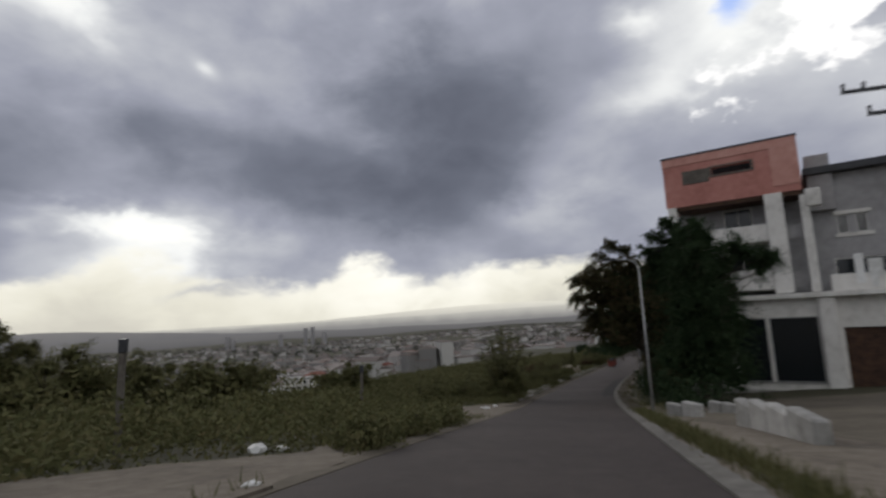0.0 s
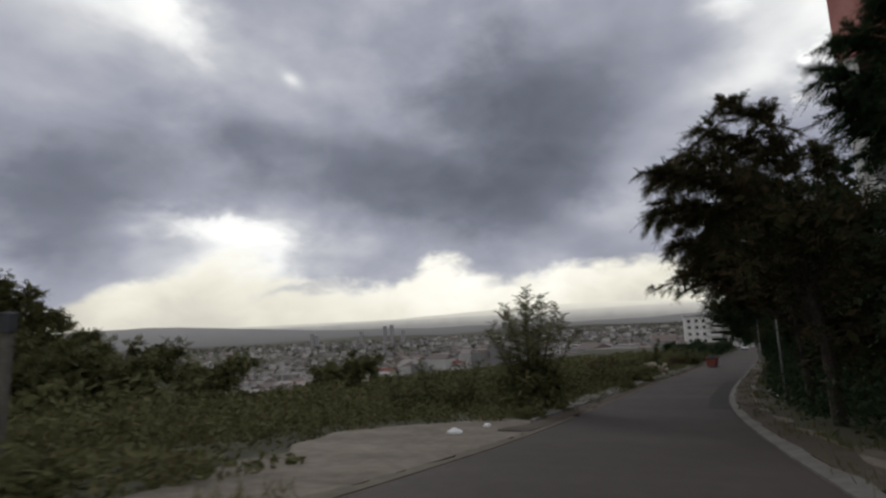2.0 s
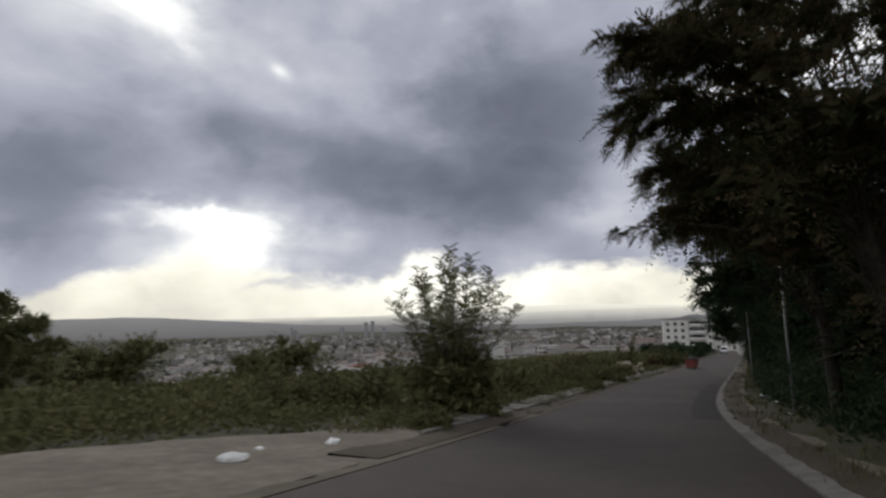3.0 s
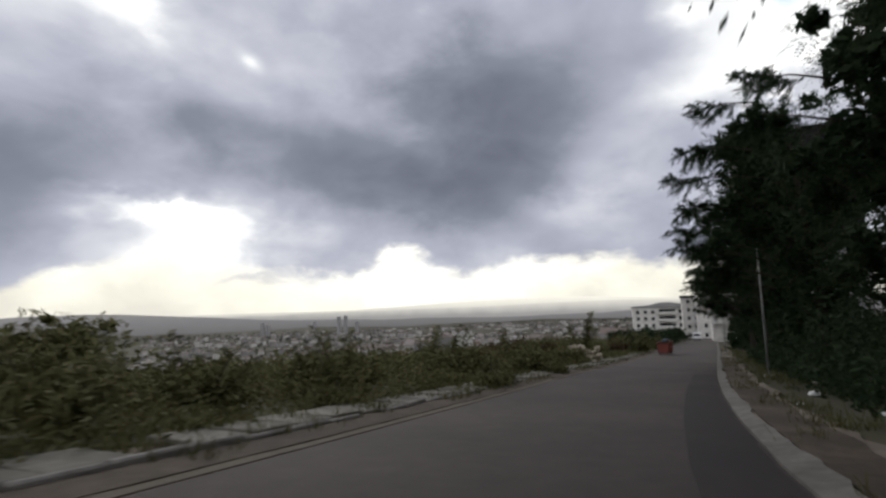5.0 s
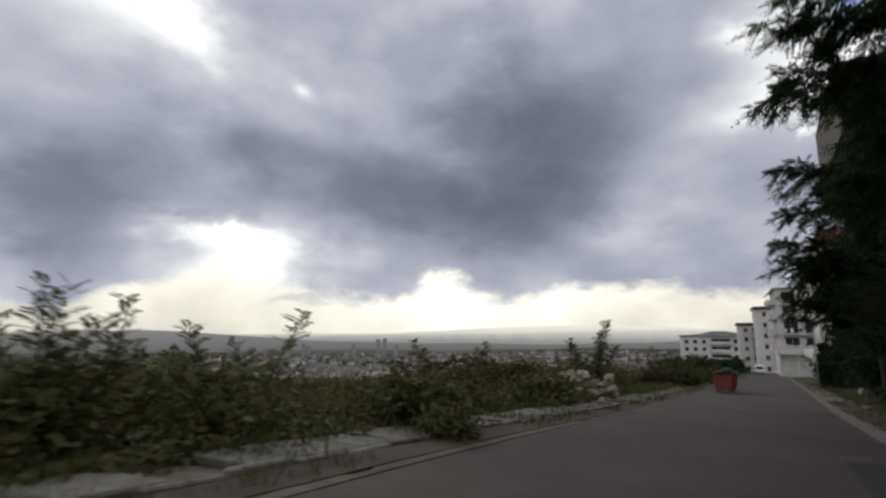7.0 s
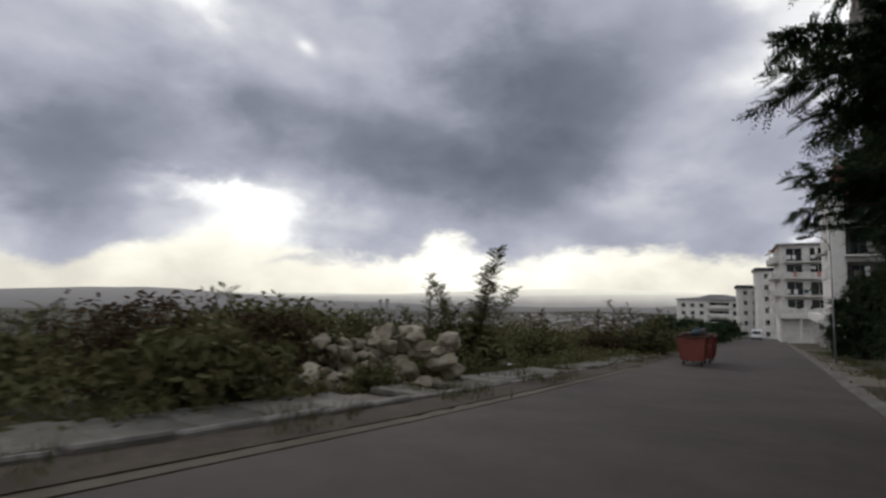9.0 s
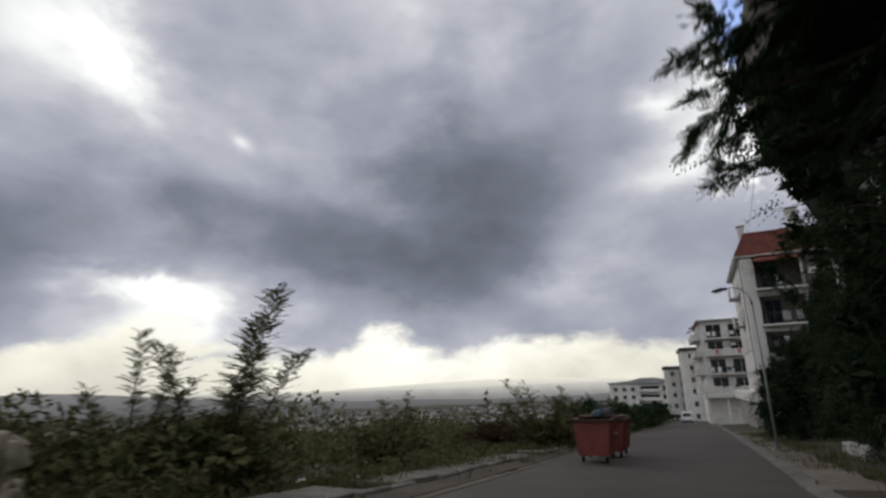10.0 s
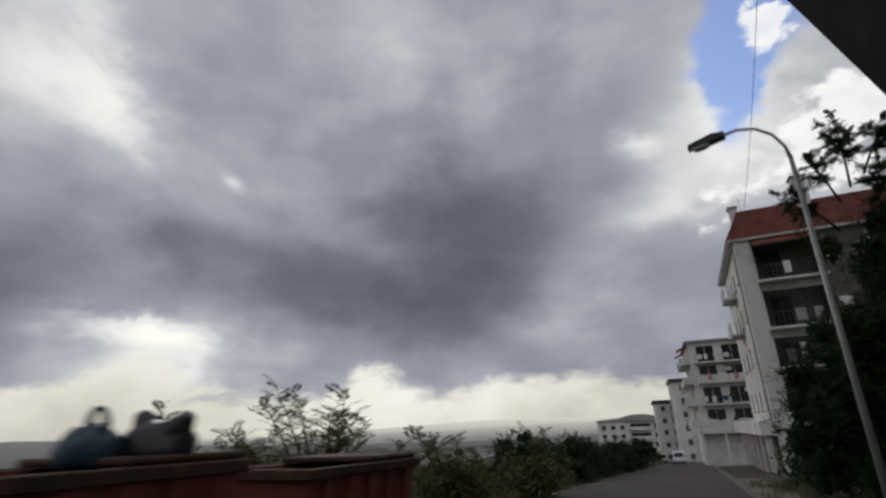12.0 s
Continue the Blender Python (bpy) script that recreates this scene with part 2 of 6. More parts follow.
M_WHITE = make_mat("stained_white_render", [(0.40, 0.385, 0.36), (0.62, 0.60, 0.57), (0.74, 0.725, 0.695)], 2.0, 0.88, 0.15, 60.0, big=0.35)
M_GREY = make_mat("grey_render", [(0.19, 0.185, 0.188), (0.29, 0.283, 0.288), (0.38, 0.372, 0.376)], 2.0, 0.88, 0.15, 60.0, big=0.3)
M_RED = make_mat("brick_red_render", [(0.30, 0.12, 0.10), (0.43, 0.19, 0.16), (0.52, 0.27, 0.23)], 2.0, 0.85, 0.2, 60.0, big=0.3)
M_SALMON = make_mat("salmon_render", [(0.36, 0.17, 0.14), (0.50, 0.26, 0.22), (0.58, 0.34, 0.29)], 2.0, 0.85, 0.2, 60.0, big=0.3)
M_ROOF = make_mat("clay_tile", [(0.11, 0.036, 0.028), (0.18, 0.06, 0.045), (0.25, 0.095, 0.07)], 6.0, 0.85, 0.3, 20.0, big=1.0, rand=0.3)
M_SKIP = make_mat("dull_red_paint", [(0.12, 0.034, 0.026), (0.2, 0.052, 0.038), (0.25, 0.075, 0.055)], 4.0, 0.55, 0.15, 25.0, big=1.5, spec=0.4)
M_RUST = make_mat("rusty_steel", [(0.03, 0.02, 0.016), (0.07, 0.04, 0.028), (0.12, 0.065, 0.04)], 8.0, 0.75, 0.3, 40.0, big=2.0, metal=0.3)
M_STEEL = make_mat("galvanised_steel", [(0.20, 0.20, 0.20), (0.30, 0.30, 0.30), (0.38, 0.38, 0.37)], 10.0, 0.55, 0.1, 60.0, big=2.0, metal=0.5)
M_BLACK = make_mat("black_plastic", [(0.008, 0.008, 0.009), (0.015, 0.015, 0.017), (0.025, 0.025, 0.028)], 6.0, 0.4, 0.3, 15.0, big=3.0, spec=0.5)
M_DARKGREY = make_mat("dark_metal", [(0.025, 0.026, 0.03), (0.04, 0.042, 0.047), (0.06, 0.06, 0.066)], 6.0, 0.5, 0.1, 50.0, big=1.0)
# Near-black base colour with the shade of underside and slot painted in.
M_SHADE_DARK = make_mat("shade_dark_brown", [(0.012, 0.011, 0.012), (0.02, 0.018, 0.019), (0.032, 0.029, 0.029)], 3.0, 0.9, 0.2, 30.0, big=0.8, spec=0.1)
M_BARK = make_mat("bark", [(0.02, 0.016, 0.012), (0.04, 0.032, 0.024), (0.07, 0.058, 0.045)], 12.0, 0.95, 0.9, 25.0, big=3.0)
# Brown of weathered wood; also used to paint shade on walls of the flats.
M_WOOD_AND_SHADE = make_mat("weathered_wood_and_shade", [(0.06, 0.052, 0.045), (0.11, 0.098, 0.085), (0.17, 0.155, 0.135)], 9.0, 0.9, 0.5, 30.0, big=2.0)
M_PAPER = make_mat("white_litter", [(0.5, 0.5, 0.48), (0.65, 0.65, 0.64), (0.75, 0.75, 0.74)], 5.0, 0.6, 0.3, 20.0, big=2.0, rand=0.3)
M_BAG_BLUE = make_mat("dark_blue_plastic", [(0.012, 0.03, 0.045), (0.02, 0.05, 0.075), (0.03, 0.075, 0.10)], 6.0, 0.4, 0.3, 15.0, big=3.0, spec=0.5)
M_CAR = make_mat("white_car_paint", [(0.6, 0.6, 0.6), (0.7, 0.7, 0.7), (0.76, 0.76, 0.76)], 3.0, 0.35, 0.0, big=1.0, spec=0.5)
M_TYRE = make_mat("tyre_rubber", [(0.01, 0.01, 0.01), (0.018, 0.018, 0.018), (0.03, 0.03, 0.03)], 8.0, 0.8, 0.2, 40.0)
# Far town tones, muted and close together: haze is mixed into the base colours.
M_HAZE_WALL = make_mat("hazed_walls", [(0.19, 0.184, 0.178), (0.28, 0.27, 0.262), (0.45, 0.44, 0.42)], 0.05, 0.9, 0.0, big=0.01, rand=0.8)
M_HAZE_ROOF = make_mat("hazed_roofs", [(0.14, 0.115, 0.105), (0.19, 0.145, 0.125), (0.23, 0.20, 0.185)], 0.05, 0.9, 0.0, big=0.01, rand=0.9)
M_HAZE_GREEN = make_mat("far_trees", [(0.05, 0.052, 0.042), (0.07, 0.072, 0.058), (0.09, 0.09, 0.072)], 0.3, 0.95, 0.0, big=0.05, rand=0.5)


def glass_mat():
    mat = bpy.data.materials.new("window_glass")
    mat.use_nodes = True
    b = mat.node_tree.nodes["Principled BSDF"]
    b.inputs["Base Color"].default_value = (0.012, 0.015, 0.018, 1)
    b.inputs["Roughness"].default_value = 0.12
    b.inputs["Specular IOR Level"].default_value = 0.5
    return mat


M_GLASS = glass_mat()


def lamp_glass():
    mat = bpy.data.materials.new("lamp_cover")
    mat.use_nodes = True
    b = mat.node_tree.nodes["Principled BSDF"]
    b.inputs["Base Color"].default_value = (0.35, 0.36, 0.36, 1)
    b.inputs["Roughness"].default_value = 0.3
    return mat


M_LAMP = lamp_glass()


def leaf_mat(name, stops, rand=0.6, trans=0.25):
    mat = bpy.data.materials.new(name)
    mat.use_nodes = True
    t = mat.node_tree
    b = t.nodes["Principled BSDF"]
    gi = t.nodes.new("ShaderNodeNewGeometry")
    tc = t.nodes.new("ShaderNodeTexCoord")
    n1 = noise_node(t, tc.outputs["Object"], 0.8, 3.0)
    f = math_node(t, "ADD", math_node(t, "MULTIPLY", n1.outputs["Fac"], 1 - rand), math_node(t, "MULTIPLY", gi.outputs["Random Per Island"], rand))
    col = ramp(t, f, [(0.15 + 0.7 * i / (len(stops) - 1), c) for i, c in enumerate(stops)])
    t.links.new(col, b.inputs["Base Color"])
    b.inputs["Roughness"].default_value = 0.85
    b.inputs["Specular IOR Level"].default_value = 0.06
    tr = t.nodes.new("ShaderNodeBsdfTranslucent")
    t.links.new(col, tr.inputs[0])
    mx = t.nodes.new("ShaderNodeMixShader")
    mx.inputs[0].default_value = trans
    t.links.new(b.outputs[0], mx.inputs[1])
    t.links.new(tr.outputs[0], mx.inputs[2])
    t.links.new(mx.outputs[0], t.nodes["Material Output"].inputs[0])
    return mat


M_LEAF = leaf_mat("tree_leaves", [(0.024, 0.032, 0.013), (0.044, 0.048, 0.022), (0.075, 0.062, 0.032), (0.11, 0.076, 0.042)])
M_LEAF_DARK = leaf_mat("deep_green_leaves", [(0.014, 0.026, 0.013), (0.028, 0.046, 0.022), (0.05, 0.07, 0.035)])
M_WEED = leaf_mat("shrub_leaves", [(0.064, 0.068, 0.03), (0.09, 0.093, 0.042), (0.117, 0.111, 0.052), (0.122, 0.097, 0.052)], 0.35, 0.12)
M_RUSSET = leaf_mat("russet_leaves", [(0.04, 0.028, 0.016), (0.065, 0.045, 0.026), (0.095, 0.065, 0.038)])

# ---- mesh building ----


class MB:
    """Gathers vertices and faces for one mesh."""

    def __init__(self):
        self.v, self.f = [], []

    def add(self, vs, fs):
        o = len(self.v)
        self.v.extend(tuple(float(c) for c in p) for p in vs)
        self.f.extend(tuple(i + o for i in f) for f in fs)
        return self

    def box(self, x0, x1, y0, y1, z0, z1, m=None):
        vs = [Vector((x, y, z)) for z in (z0, z1) for x, y in ((x0, y0), (x1, y0), (x1, y1), (x0, y1))]
        if m is not None:
            vs = [m @ v for v in vs]
        return self.add(vs, [(3, 2, 1, 0), (4, 5, 6, 7), (0, 1, 5, 4), (1, 2, 6, 5), (2, 3, 7, 6), (3, 0, 4, 7)])

    def bevel_box(self, x0, x1, y0, y1, z0, z1, b=0.02, m=None):
        bm = bmesh.new()
        bmesh.ops.create_cube(bm, size=1.0)
        for v in bm.verts:
            v.co = Vector(((x0 + x1) / 2 + v.co.x * (x1 - x0), (y0 + y1) / 2 + v.co.y * (y1 - y0), (z0 + z1) / 2 + v.co.z * (z1 - z0)))
        bmesh.ops.bevel(bm, geom=list(bm.edges), offset=b, segments=1, affect="EDGES")
        bm.verts.index_update()
        vs = [(m @ v.co) if m is not None else v.co.copy() for v in bm.verts]
        fs = [[v.index for v in f.verts] for f in bm.faces]
        bm.free()
        return self.add(vs, fs)

    def tube(self, pts, radii, n=8, cap=True):
        pts = [Vector(p) for p in pts]
        if isinstance(radii, (int, float)):
            radii = [radii] * len(pts)
        vs, fs = [], []
        side = None
        for i, p in enumerate(pts):
            d = (pts[min(i + 1, len(pts) - 1)] - pts[max(i - 1, 0)]).normalized()
            if side is None:
                side = d.cross(Vector((0.3, 0.9, 0.2))).normalized()
            side = (side - d * side.dot(d)).normalized()
            w = d.cross(side)
            for k in range(n):
                a = 2 * math.pi * k / n
                vs.append(p + (side * math.cos(a) + w * math.sin(a)) * radii[i])
        for i in range(len(pts) - 1):
            for k in range(n):
                fs.append((i * n + k, i * n + (k + 1) % n, (i + 1) * n + (k + 1) % n, (i + 1) * n + k))
        if cap:
            fs.append(tuple(reversed(range(n))))
            fs.append(tuple((len(pts) - 1) * n + k for k in range(n)))
        return self.add(vs, fs)

    def prism(self, outline, y0, y1, axis="y", m=None):
        """A flat outline pushed along an axis. The outline holds (x, z), (y, z) or (x, y) pairs for axis y, x or z."""
        n = len(outline)
        vs = []
        for d in (y0, y1):
            for a, c in outline:
                p = Vector((a, d, c) if axis == "y" else (d, a, c) if axis == "x" else (a, c, d))
                vs.append(m @ p if m is not None else p)
        fs = [tuple(range(n)), tuple(reversed(range(n, 2 * n)))]
        fs += [(i, i + n, (i + 1) % n + n, (i + 1) % n) for i in range(n)]
        return self.add(vs, fs)

    def mesh(self, name, mat, smooth=False):
        me = bpy.data.meshes.new(name)
        me.from_pydata(self.v, [], self.f)
        if smooth:
            me.polygons.foreach_set("use_smooth", [True] * len(me.polygons))
        me.materials.append(mat)
        me.update()
        return me


def fix_normals(me):
    bm = bmesh.new()
    bm.from_mesh(me)
    bmesh.ops.recalc_face_normals(bm, faces=list(bm.faces))
    bm.to_mesh(me)
    bm.free()


def part(name, mb, mat, parent=None, label="", smooth=False):
    me = mb if isinstance(mb, bpy.types.Mesh) else mb.mesh(name, mat, smooth)
    if len(me.polygons) < 60000 and not isinstance(mb, bpy.types.Mesh):
        fix_normals(me)
    ob = new(name, me)
    if parent is not None:
        ob.parent = parent
    if label:
        ob["label"] = label
    return ob


def thing(name, label, category, group="", kind="", at=(0, 0, 0), turn=0.0):
    ob = new(name)
    ob.empty_display_size = 0.2
    ob.matrix_world = pose(*at, 0, 0, turn)
    return tagged(ob, label, category, group, kind)


def quads_mesh(name, P, mat, mats=None):
    """A mesh of loose quads from an array (n, 4, 3)."""
    n = len(P)
    me = bpy.data.meshes.new(name)
    me.vertices.add(4 * n)
    me.vertices.foreach_set("co", P.reshape(-1))
    me.loops.add(4 * n)
    me.loops.foreach_set("vertex_index", np.arange(4 * n, dtype=np.int32))
    me.polygons.add(n)
    me.polygons.foreach_set("loop_start", np.arange(0, 4 * n, 4, dtype=np.int32))
    me.materials.append(mat)
    me.update(calc_edges=True)
    return me


rng = np.random.default_rng(7)


def leaf_quads(centres, size, flat=0.5, droop=0.2):
    """Pointed leaves (diamond quads) of mixed turn at the given centres."""
    n = len(centres)
    a = rng.normal(size=(n, 3))
    a[:, 2] = a[:, 2] * flat - droop
    a /= np.linalg.norm(a, axis=1)[:, None] + 1e-9
    b = rng.normal(size=(n, 3))
    b -= a * (a * b).sum(1)[:, None]
    b /= np.linalg.norm(b, axis=1)[:, None] + 1e-9
    s = size * rng.uniform(0.6, 1.4, (n, 1))
    w = 0.42
    P = np.stack([centres - a * s, centres + b * s * w, centres + a * s, centres - b * s * w], axis=1)
    return P


# ---- ground and road ----


def build_ground():
    xs = np.concatenate([[-4900, -3800, -2900, -2200, -1600, -1200, -900, -700, -540, -420, -330, -260, -200, -160, -125, -100, -80, -65, -52, -42, -34, -28, -23, -19.5], np.arange(-17, 26, 0.8), [27, 30, 34, 40, 50, 65, 90, 130, 200, 320, 600, 1200, 2500, 4900]])
    ys = np.concatenate([[-1500, -600, -250, -120, -70, -45, -32], np.arange(-24, 132, 1.2), [136, 142, 150, 160, 172, 186, 202, 220, 240, 262, 286, 315, 350, 400, 470, 560, 680, 850, 1100, 1450, 1900, 2500, 3200, 4000, 4900]])
    X, Y = np.meshgrid(xs, ys)
    Z = ground_z(X, Y)
    near = np.exp(-(np.abs(X) / 60.0))
    lx, rx = road_left(np.clip(Y, -40, 300)), road_right(np.clip(Y, -40, 300))
    off = np.clip(np.maximum(lx - X, X - rx) / 3.0, 0, 1)
    off = off * np.where((X > rx) & (X < 30) & (np.abs(Y - 12) < 26), 0.0, 1.0)
    Z = Z + off * (hill_noise(X, Y, 3.0) * 0.10 + hill_noise(X, Y, 11.0) * 0.28) * near
    Z = Z + np.clip((np.hypot(X, Y) - 250) / 800, 0, 1) * hill_noise(X, Y, 520.0) * 22
    inside = (X > lx - 0.2) & (X < rx + 0.2) & (np.abs(Y) < 300)
    Z = np.where(inside, Z - 0.12, Z)
    ny, nx = X.shape
    idx = np.arange(nx * ny).reshape(ny, nx)
    me = bpy.data.meshes.new("ground")
    faces = np.stack([idx[:-1, :-1], idx[:-1, 1:], idx[1:, 1:], idx[1:, :-1]], -1).reshape(-1, 4)
    me.from_pydata(np.stack([X, Y, Z], -1).reshape(-1, 3).tolist(), [], faces.tolist())
    me.polygons.foreach_set("use_smooth", [True] * len(me.polygons))
    me.materials.append(M_EARTH)
    return tagged(new("ground", me), "dark earthy hillside falling to a wide valley", "ground", kind="structure")


build_ground()


def strip(name, x_in, x_out, lift_in, lift_out, y0, y1, mat, step=1.0, wobble=0.0, thick=0.0, seed=0.0):
    """A strip that follows the road: x_in and x_out are functions of y; thick gives it sides."""
    ys = np.arange(y0, y1 + step / 2, step)
    mb = MB()
    vs = []
    for y in ys:
        w = wobble * noise.noise((y * 0.45, seed, 0.0)) + 0.5 * wobble * noise.noise((y * 1.7, seed, 4.0))
        a, b, z = float(x_in(y)), float(x_out(y)) + w, float(road_z(y))
        vs += [(a, y, z + lift_in), (b, y, z + lift_out), (a, y, z + lift_in - thick), (b, y, z + lift_out - thick)]
    fs = []
    for i in range(len(ys) - 1):
        o, q = 4 * i, 4 * i + 4
        fs.append((o, o + 1, q + 1, q))
        if thick:
            fs += [(o + 2, o, q, q + 2), (o + 1, o + 3, q + 3, q + 1)]
    mb.add(vs, fs)
    return part(name, mb, mat)


tagged(strip("road", road_left, road_right, 0.0, 0.0, -40, 300, M_ASPHALT, 1.0), "worn dark asphalt road running downhill", "road", kind="structure")
# worn concrete edge strips
tagged(strip("trim_left", lambda y: road_left(y) - 0.03, lambda y: road_left(y) - 0.3, 0.008, 0.02, -30, 200, M_YARD, 0.3, 0.45, 0.15, 1.0), "pale sandy edge of the road", "road edge", kind="structure")
tagged(strip("trim_right", lambda y: road_right(y) + 0.02, lambda y: road_right(y) + 0.32, 0.03, 0.09, -30, 200, M_KERB, 0.35, 0.16, 0.2, 2.0), "pale chipped concrete kerb at the road edge", "kerb", kind="structure")
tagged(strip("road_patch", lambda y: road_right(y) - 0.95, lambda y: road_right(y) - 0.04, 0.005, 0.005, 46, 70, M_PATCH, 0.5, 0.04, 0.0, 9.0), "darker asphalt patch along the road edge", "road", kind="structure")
# dusty shoulders
tagged(strip("shoulder_left", lambda y: road_left(y) - 0.3, lambda y: road_left(y) - 1.5 - 0.8 / (1 + math.exp(24 - y)) - 3.0 * math.exp(-((y - 32) / 6.0) ** 2) - 3.2 * math.exp(-((y - 6.5) / 3.4) ** 2), 0.01, -0.02, -30, 120, M_GRAVEL, 0.6, 0.9, 0.3, 3.0), "pale dusty verge with stones and dry weeds", "verge", kind="structure")
tagged(strip("shoulder_right", lambda y: road_right(y) + 0.3, lambda y: road_right(y) + 1.4 + 3.4 * math.exp(-((y - 8) / 8.0) ** 2), 0.05, 0.05, -30, 130, M_GRAVEL, 0.6, 0.5, 0.3, 5.0), "dusty verge beside the kerb", "verge", kind="structure")

# earth between road edge and pavement, and the shaded right verge
tagged(strip("ditch_left", lambda y: road_left(y) - 0.24, lambda y: road_left(y) - 1.02, 0.03, 0.045, 34, 110, M_DIRT, 0.4, 0.3, 0.2, 7.0), "dark strip of dirt beside the road edge", "verge", kind="structure")
tagged(strip("dirt_right", lambda y: road_right(y) + 0.36, lambda y: road_right(y) + 1.15, 0.075, 0.075, 27, 92, M_DIRT, 0.6, 0.3, 0.2, 8.0), "brown dirt verge under the trees", "verge", kind="structure")



def forecourt():
    """Bare trodden earth between the road and the red-topped building."""
    xs, ys = np.linspace(2.6, 24, 22), np.linspace(-8, 34, 36)
    X, Y = np.meshgrid(xs, ys)
    X = X + 0.5 * hill_noise(X * 0 + 5, Y, 3.0)
    Z = ground_z(X, Y) + 0.035
    n = len(xs)
    fs = [(j * n + i, j * n + i + 1, (j + 1) * n + i + 1, (j + 1) * n + i) for j in range(len(ys) - 1) for i in range(n - 1)]
    mb = MB().add(np.stack([X, Y, Z], -1).reshape(-1, 3).tolist(), fs)
    tagged(part("forecourt", mb, M_YARD), "bare dusty earth before the red-topped building", "ground", kind="structure")


forecourt()

# ---- far hills and city ----


def hills():
    """Rings of hills at the rim of the valley, paler the farther off. They glow, with haze painted into the colour."""
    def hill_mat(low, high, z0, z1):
        mat = bpy.data.materials.new("painted_haze_hills")
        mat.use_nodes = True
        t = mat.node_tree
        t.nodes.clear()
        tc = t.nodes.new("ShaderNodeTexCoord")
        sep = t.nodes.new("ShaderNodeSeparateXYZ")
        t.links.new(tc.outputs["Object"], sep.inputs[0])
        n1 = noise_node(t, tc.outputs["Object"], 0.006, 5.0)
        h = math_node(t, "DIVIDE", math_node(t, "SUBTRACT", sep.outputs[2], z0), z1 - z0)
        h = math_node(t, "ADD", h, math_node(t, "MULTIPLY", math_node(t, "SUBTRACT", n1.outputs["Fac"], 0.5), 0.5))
        # Haze is painted in: an unlit glow, paler towards each crest.
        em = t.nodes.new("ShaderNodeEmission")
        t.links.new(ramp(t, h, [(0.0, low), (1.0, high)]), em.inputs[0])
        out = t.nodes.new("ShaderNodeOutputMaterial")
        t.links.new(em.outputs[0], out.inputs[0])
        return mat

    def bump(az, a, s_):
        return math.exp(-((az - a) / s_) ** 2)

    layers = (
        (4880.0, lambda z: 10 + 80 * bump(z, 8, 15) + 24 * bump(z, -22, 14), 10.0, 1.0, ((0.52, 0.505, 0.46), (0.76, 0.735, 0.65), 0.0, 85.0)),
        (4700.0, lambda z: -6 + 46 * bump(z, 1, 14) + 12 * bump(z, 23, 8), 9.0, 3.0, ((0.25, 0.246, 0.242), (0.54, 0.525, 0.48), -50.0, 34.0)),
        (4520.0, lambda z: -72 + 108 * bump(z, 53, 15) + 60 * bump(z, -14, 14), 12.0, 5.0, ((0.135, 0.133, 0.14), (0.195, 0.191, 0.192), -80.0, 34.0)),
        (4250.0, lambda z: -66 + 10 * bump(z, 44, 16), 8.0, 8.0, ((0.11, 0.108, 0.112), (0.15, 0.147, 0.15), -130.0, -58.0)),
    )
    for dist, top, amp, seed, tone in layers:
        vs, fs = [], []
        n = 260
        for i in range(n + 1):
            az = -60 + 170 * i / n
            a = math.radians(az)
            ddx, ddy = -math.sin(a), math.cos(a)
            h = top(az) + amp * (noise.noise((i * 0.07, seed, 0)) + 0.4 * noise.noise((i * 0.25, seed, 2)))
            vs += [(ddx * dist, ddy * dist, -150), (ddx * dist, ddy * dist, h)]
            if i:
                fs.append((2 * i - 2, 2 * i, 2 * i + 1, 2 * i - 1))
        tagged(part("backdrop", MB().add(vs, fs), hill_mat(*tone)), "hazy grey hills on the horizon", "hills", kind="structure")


hills()


def gz(x, y):
    return float(ground_z(np.array([x]), np.array([y]))[0])


def far_city():
    r = random.Random(3)
    walls, roofs = MB(), MB()
    for _ in range(1900):
        a = math.radians(r.uniform(-4, 47))
        d = 420 + 2700 * r.random() ** 1.6
        x, y = -math.sin(a) * d, math.cos(a) * d
        z = gz(x, y)
        w, l, h = r.uniform(9, 20), r.uniform(9, 26), r.choice([6, 7, 9, 9, 12, 15, 18]) * r.uniform(0.8, 1.1)
        mm = pose(x, y, z, 0, 0, r.uniform(0, 180))
        walls.box(-w / 2, w / 2, -l / 2, l / 2, -8, h, mm)
        if r.random() < 0.55:
            roofs.prism([(-w / 2 - 0.4, h), (0, h + w * 0.22), (w / 2 + 0.4, h)], -l / 2, l / 2, "y", mm)
        else:
            roofs.box(-w / 2 - 0.3, w / 2 + 0.3, -l / 2 - 0.3, l / 2 + 0.3, h, h + 0.5, mm)
    c = thing("far_city", "dense town of pale houses with red roofs in the valley", "town", kind="stuff")
    part("houses", walls, M_HAZE_WALL, c)
    part("roofs", roofs, M_HAZE_ROOF, c)
    # dark tree belts between the houses
    n = 7000
    a = np.radians(rng.uniform(-4, 64, n))
    d = 420 + 3300 * rng.random(n) ** 1.7
    x, y = -np.sin(a) * d, np.cos(a) * d
    z = ground_z(x, y)
    s = np.clip(d * 0.006, 2.0, 9.0)
    C = np.stack([x, y, z + s * 0.35], 1)
    C = np.repeat(C, 4, 0) + rng.normal(size=(4 * n, 3)) * np.repeat(s, 4)[:, None] * np.array([0.7, 0.7, 0.25])
    P = leaf_quads(C, np.repeat(s, 4)[:, None] * 0.8, 0.3, 0.0)
    ob = new("far_trees", quads_mesh("far_trees", P, M_HAZE_GREEN))
    tagged(ob, "dark belts of trees between far houses", "trees", kind="stuff")


far_city()


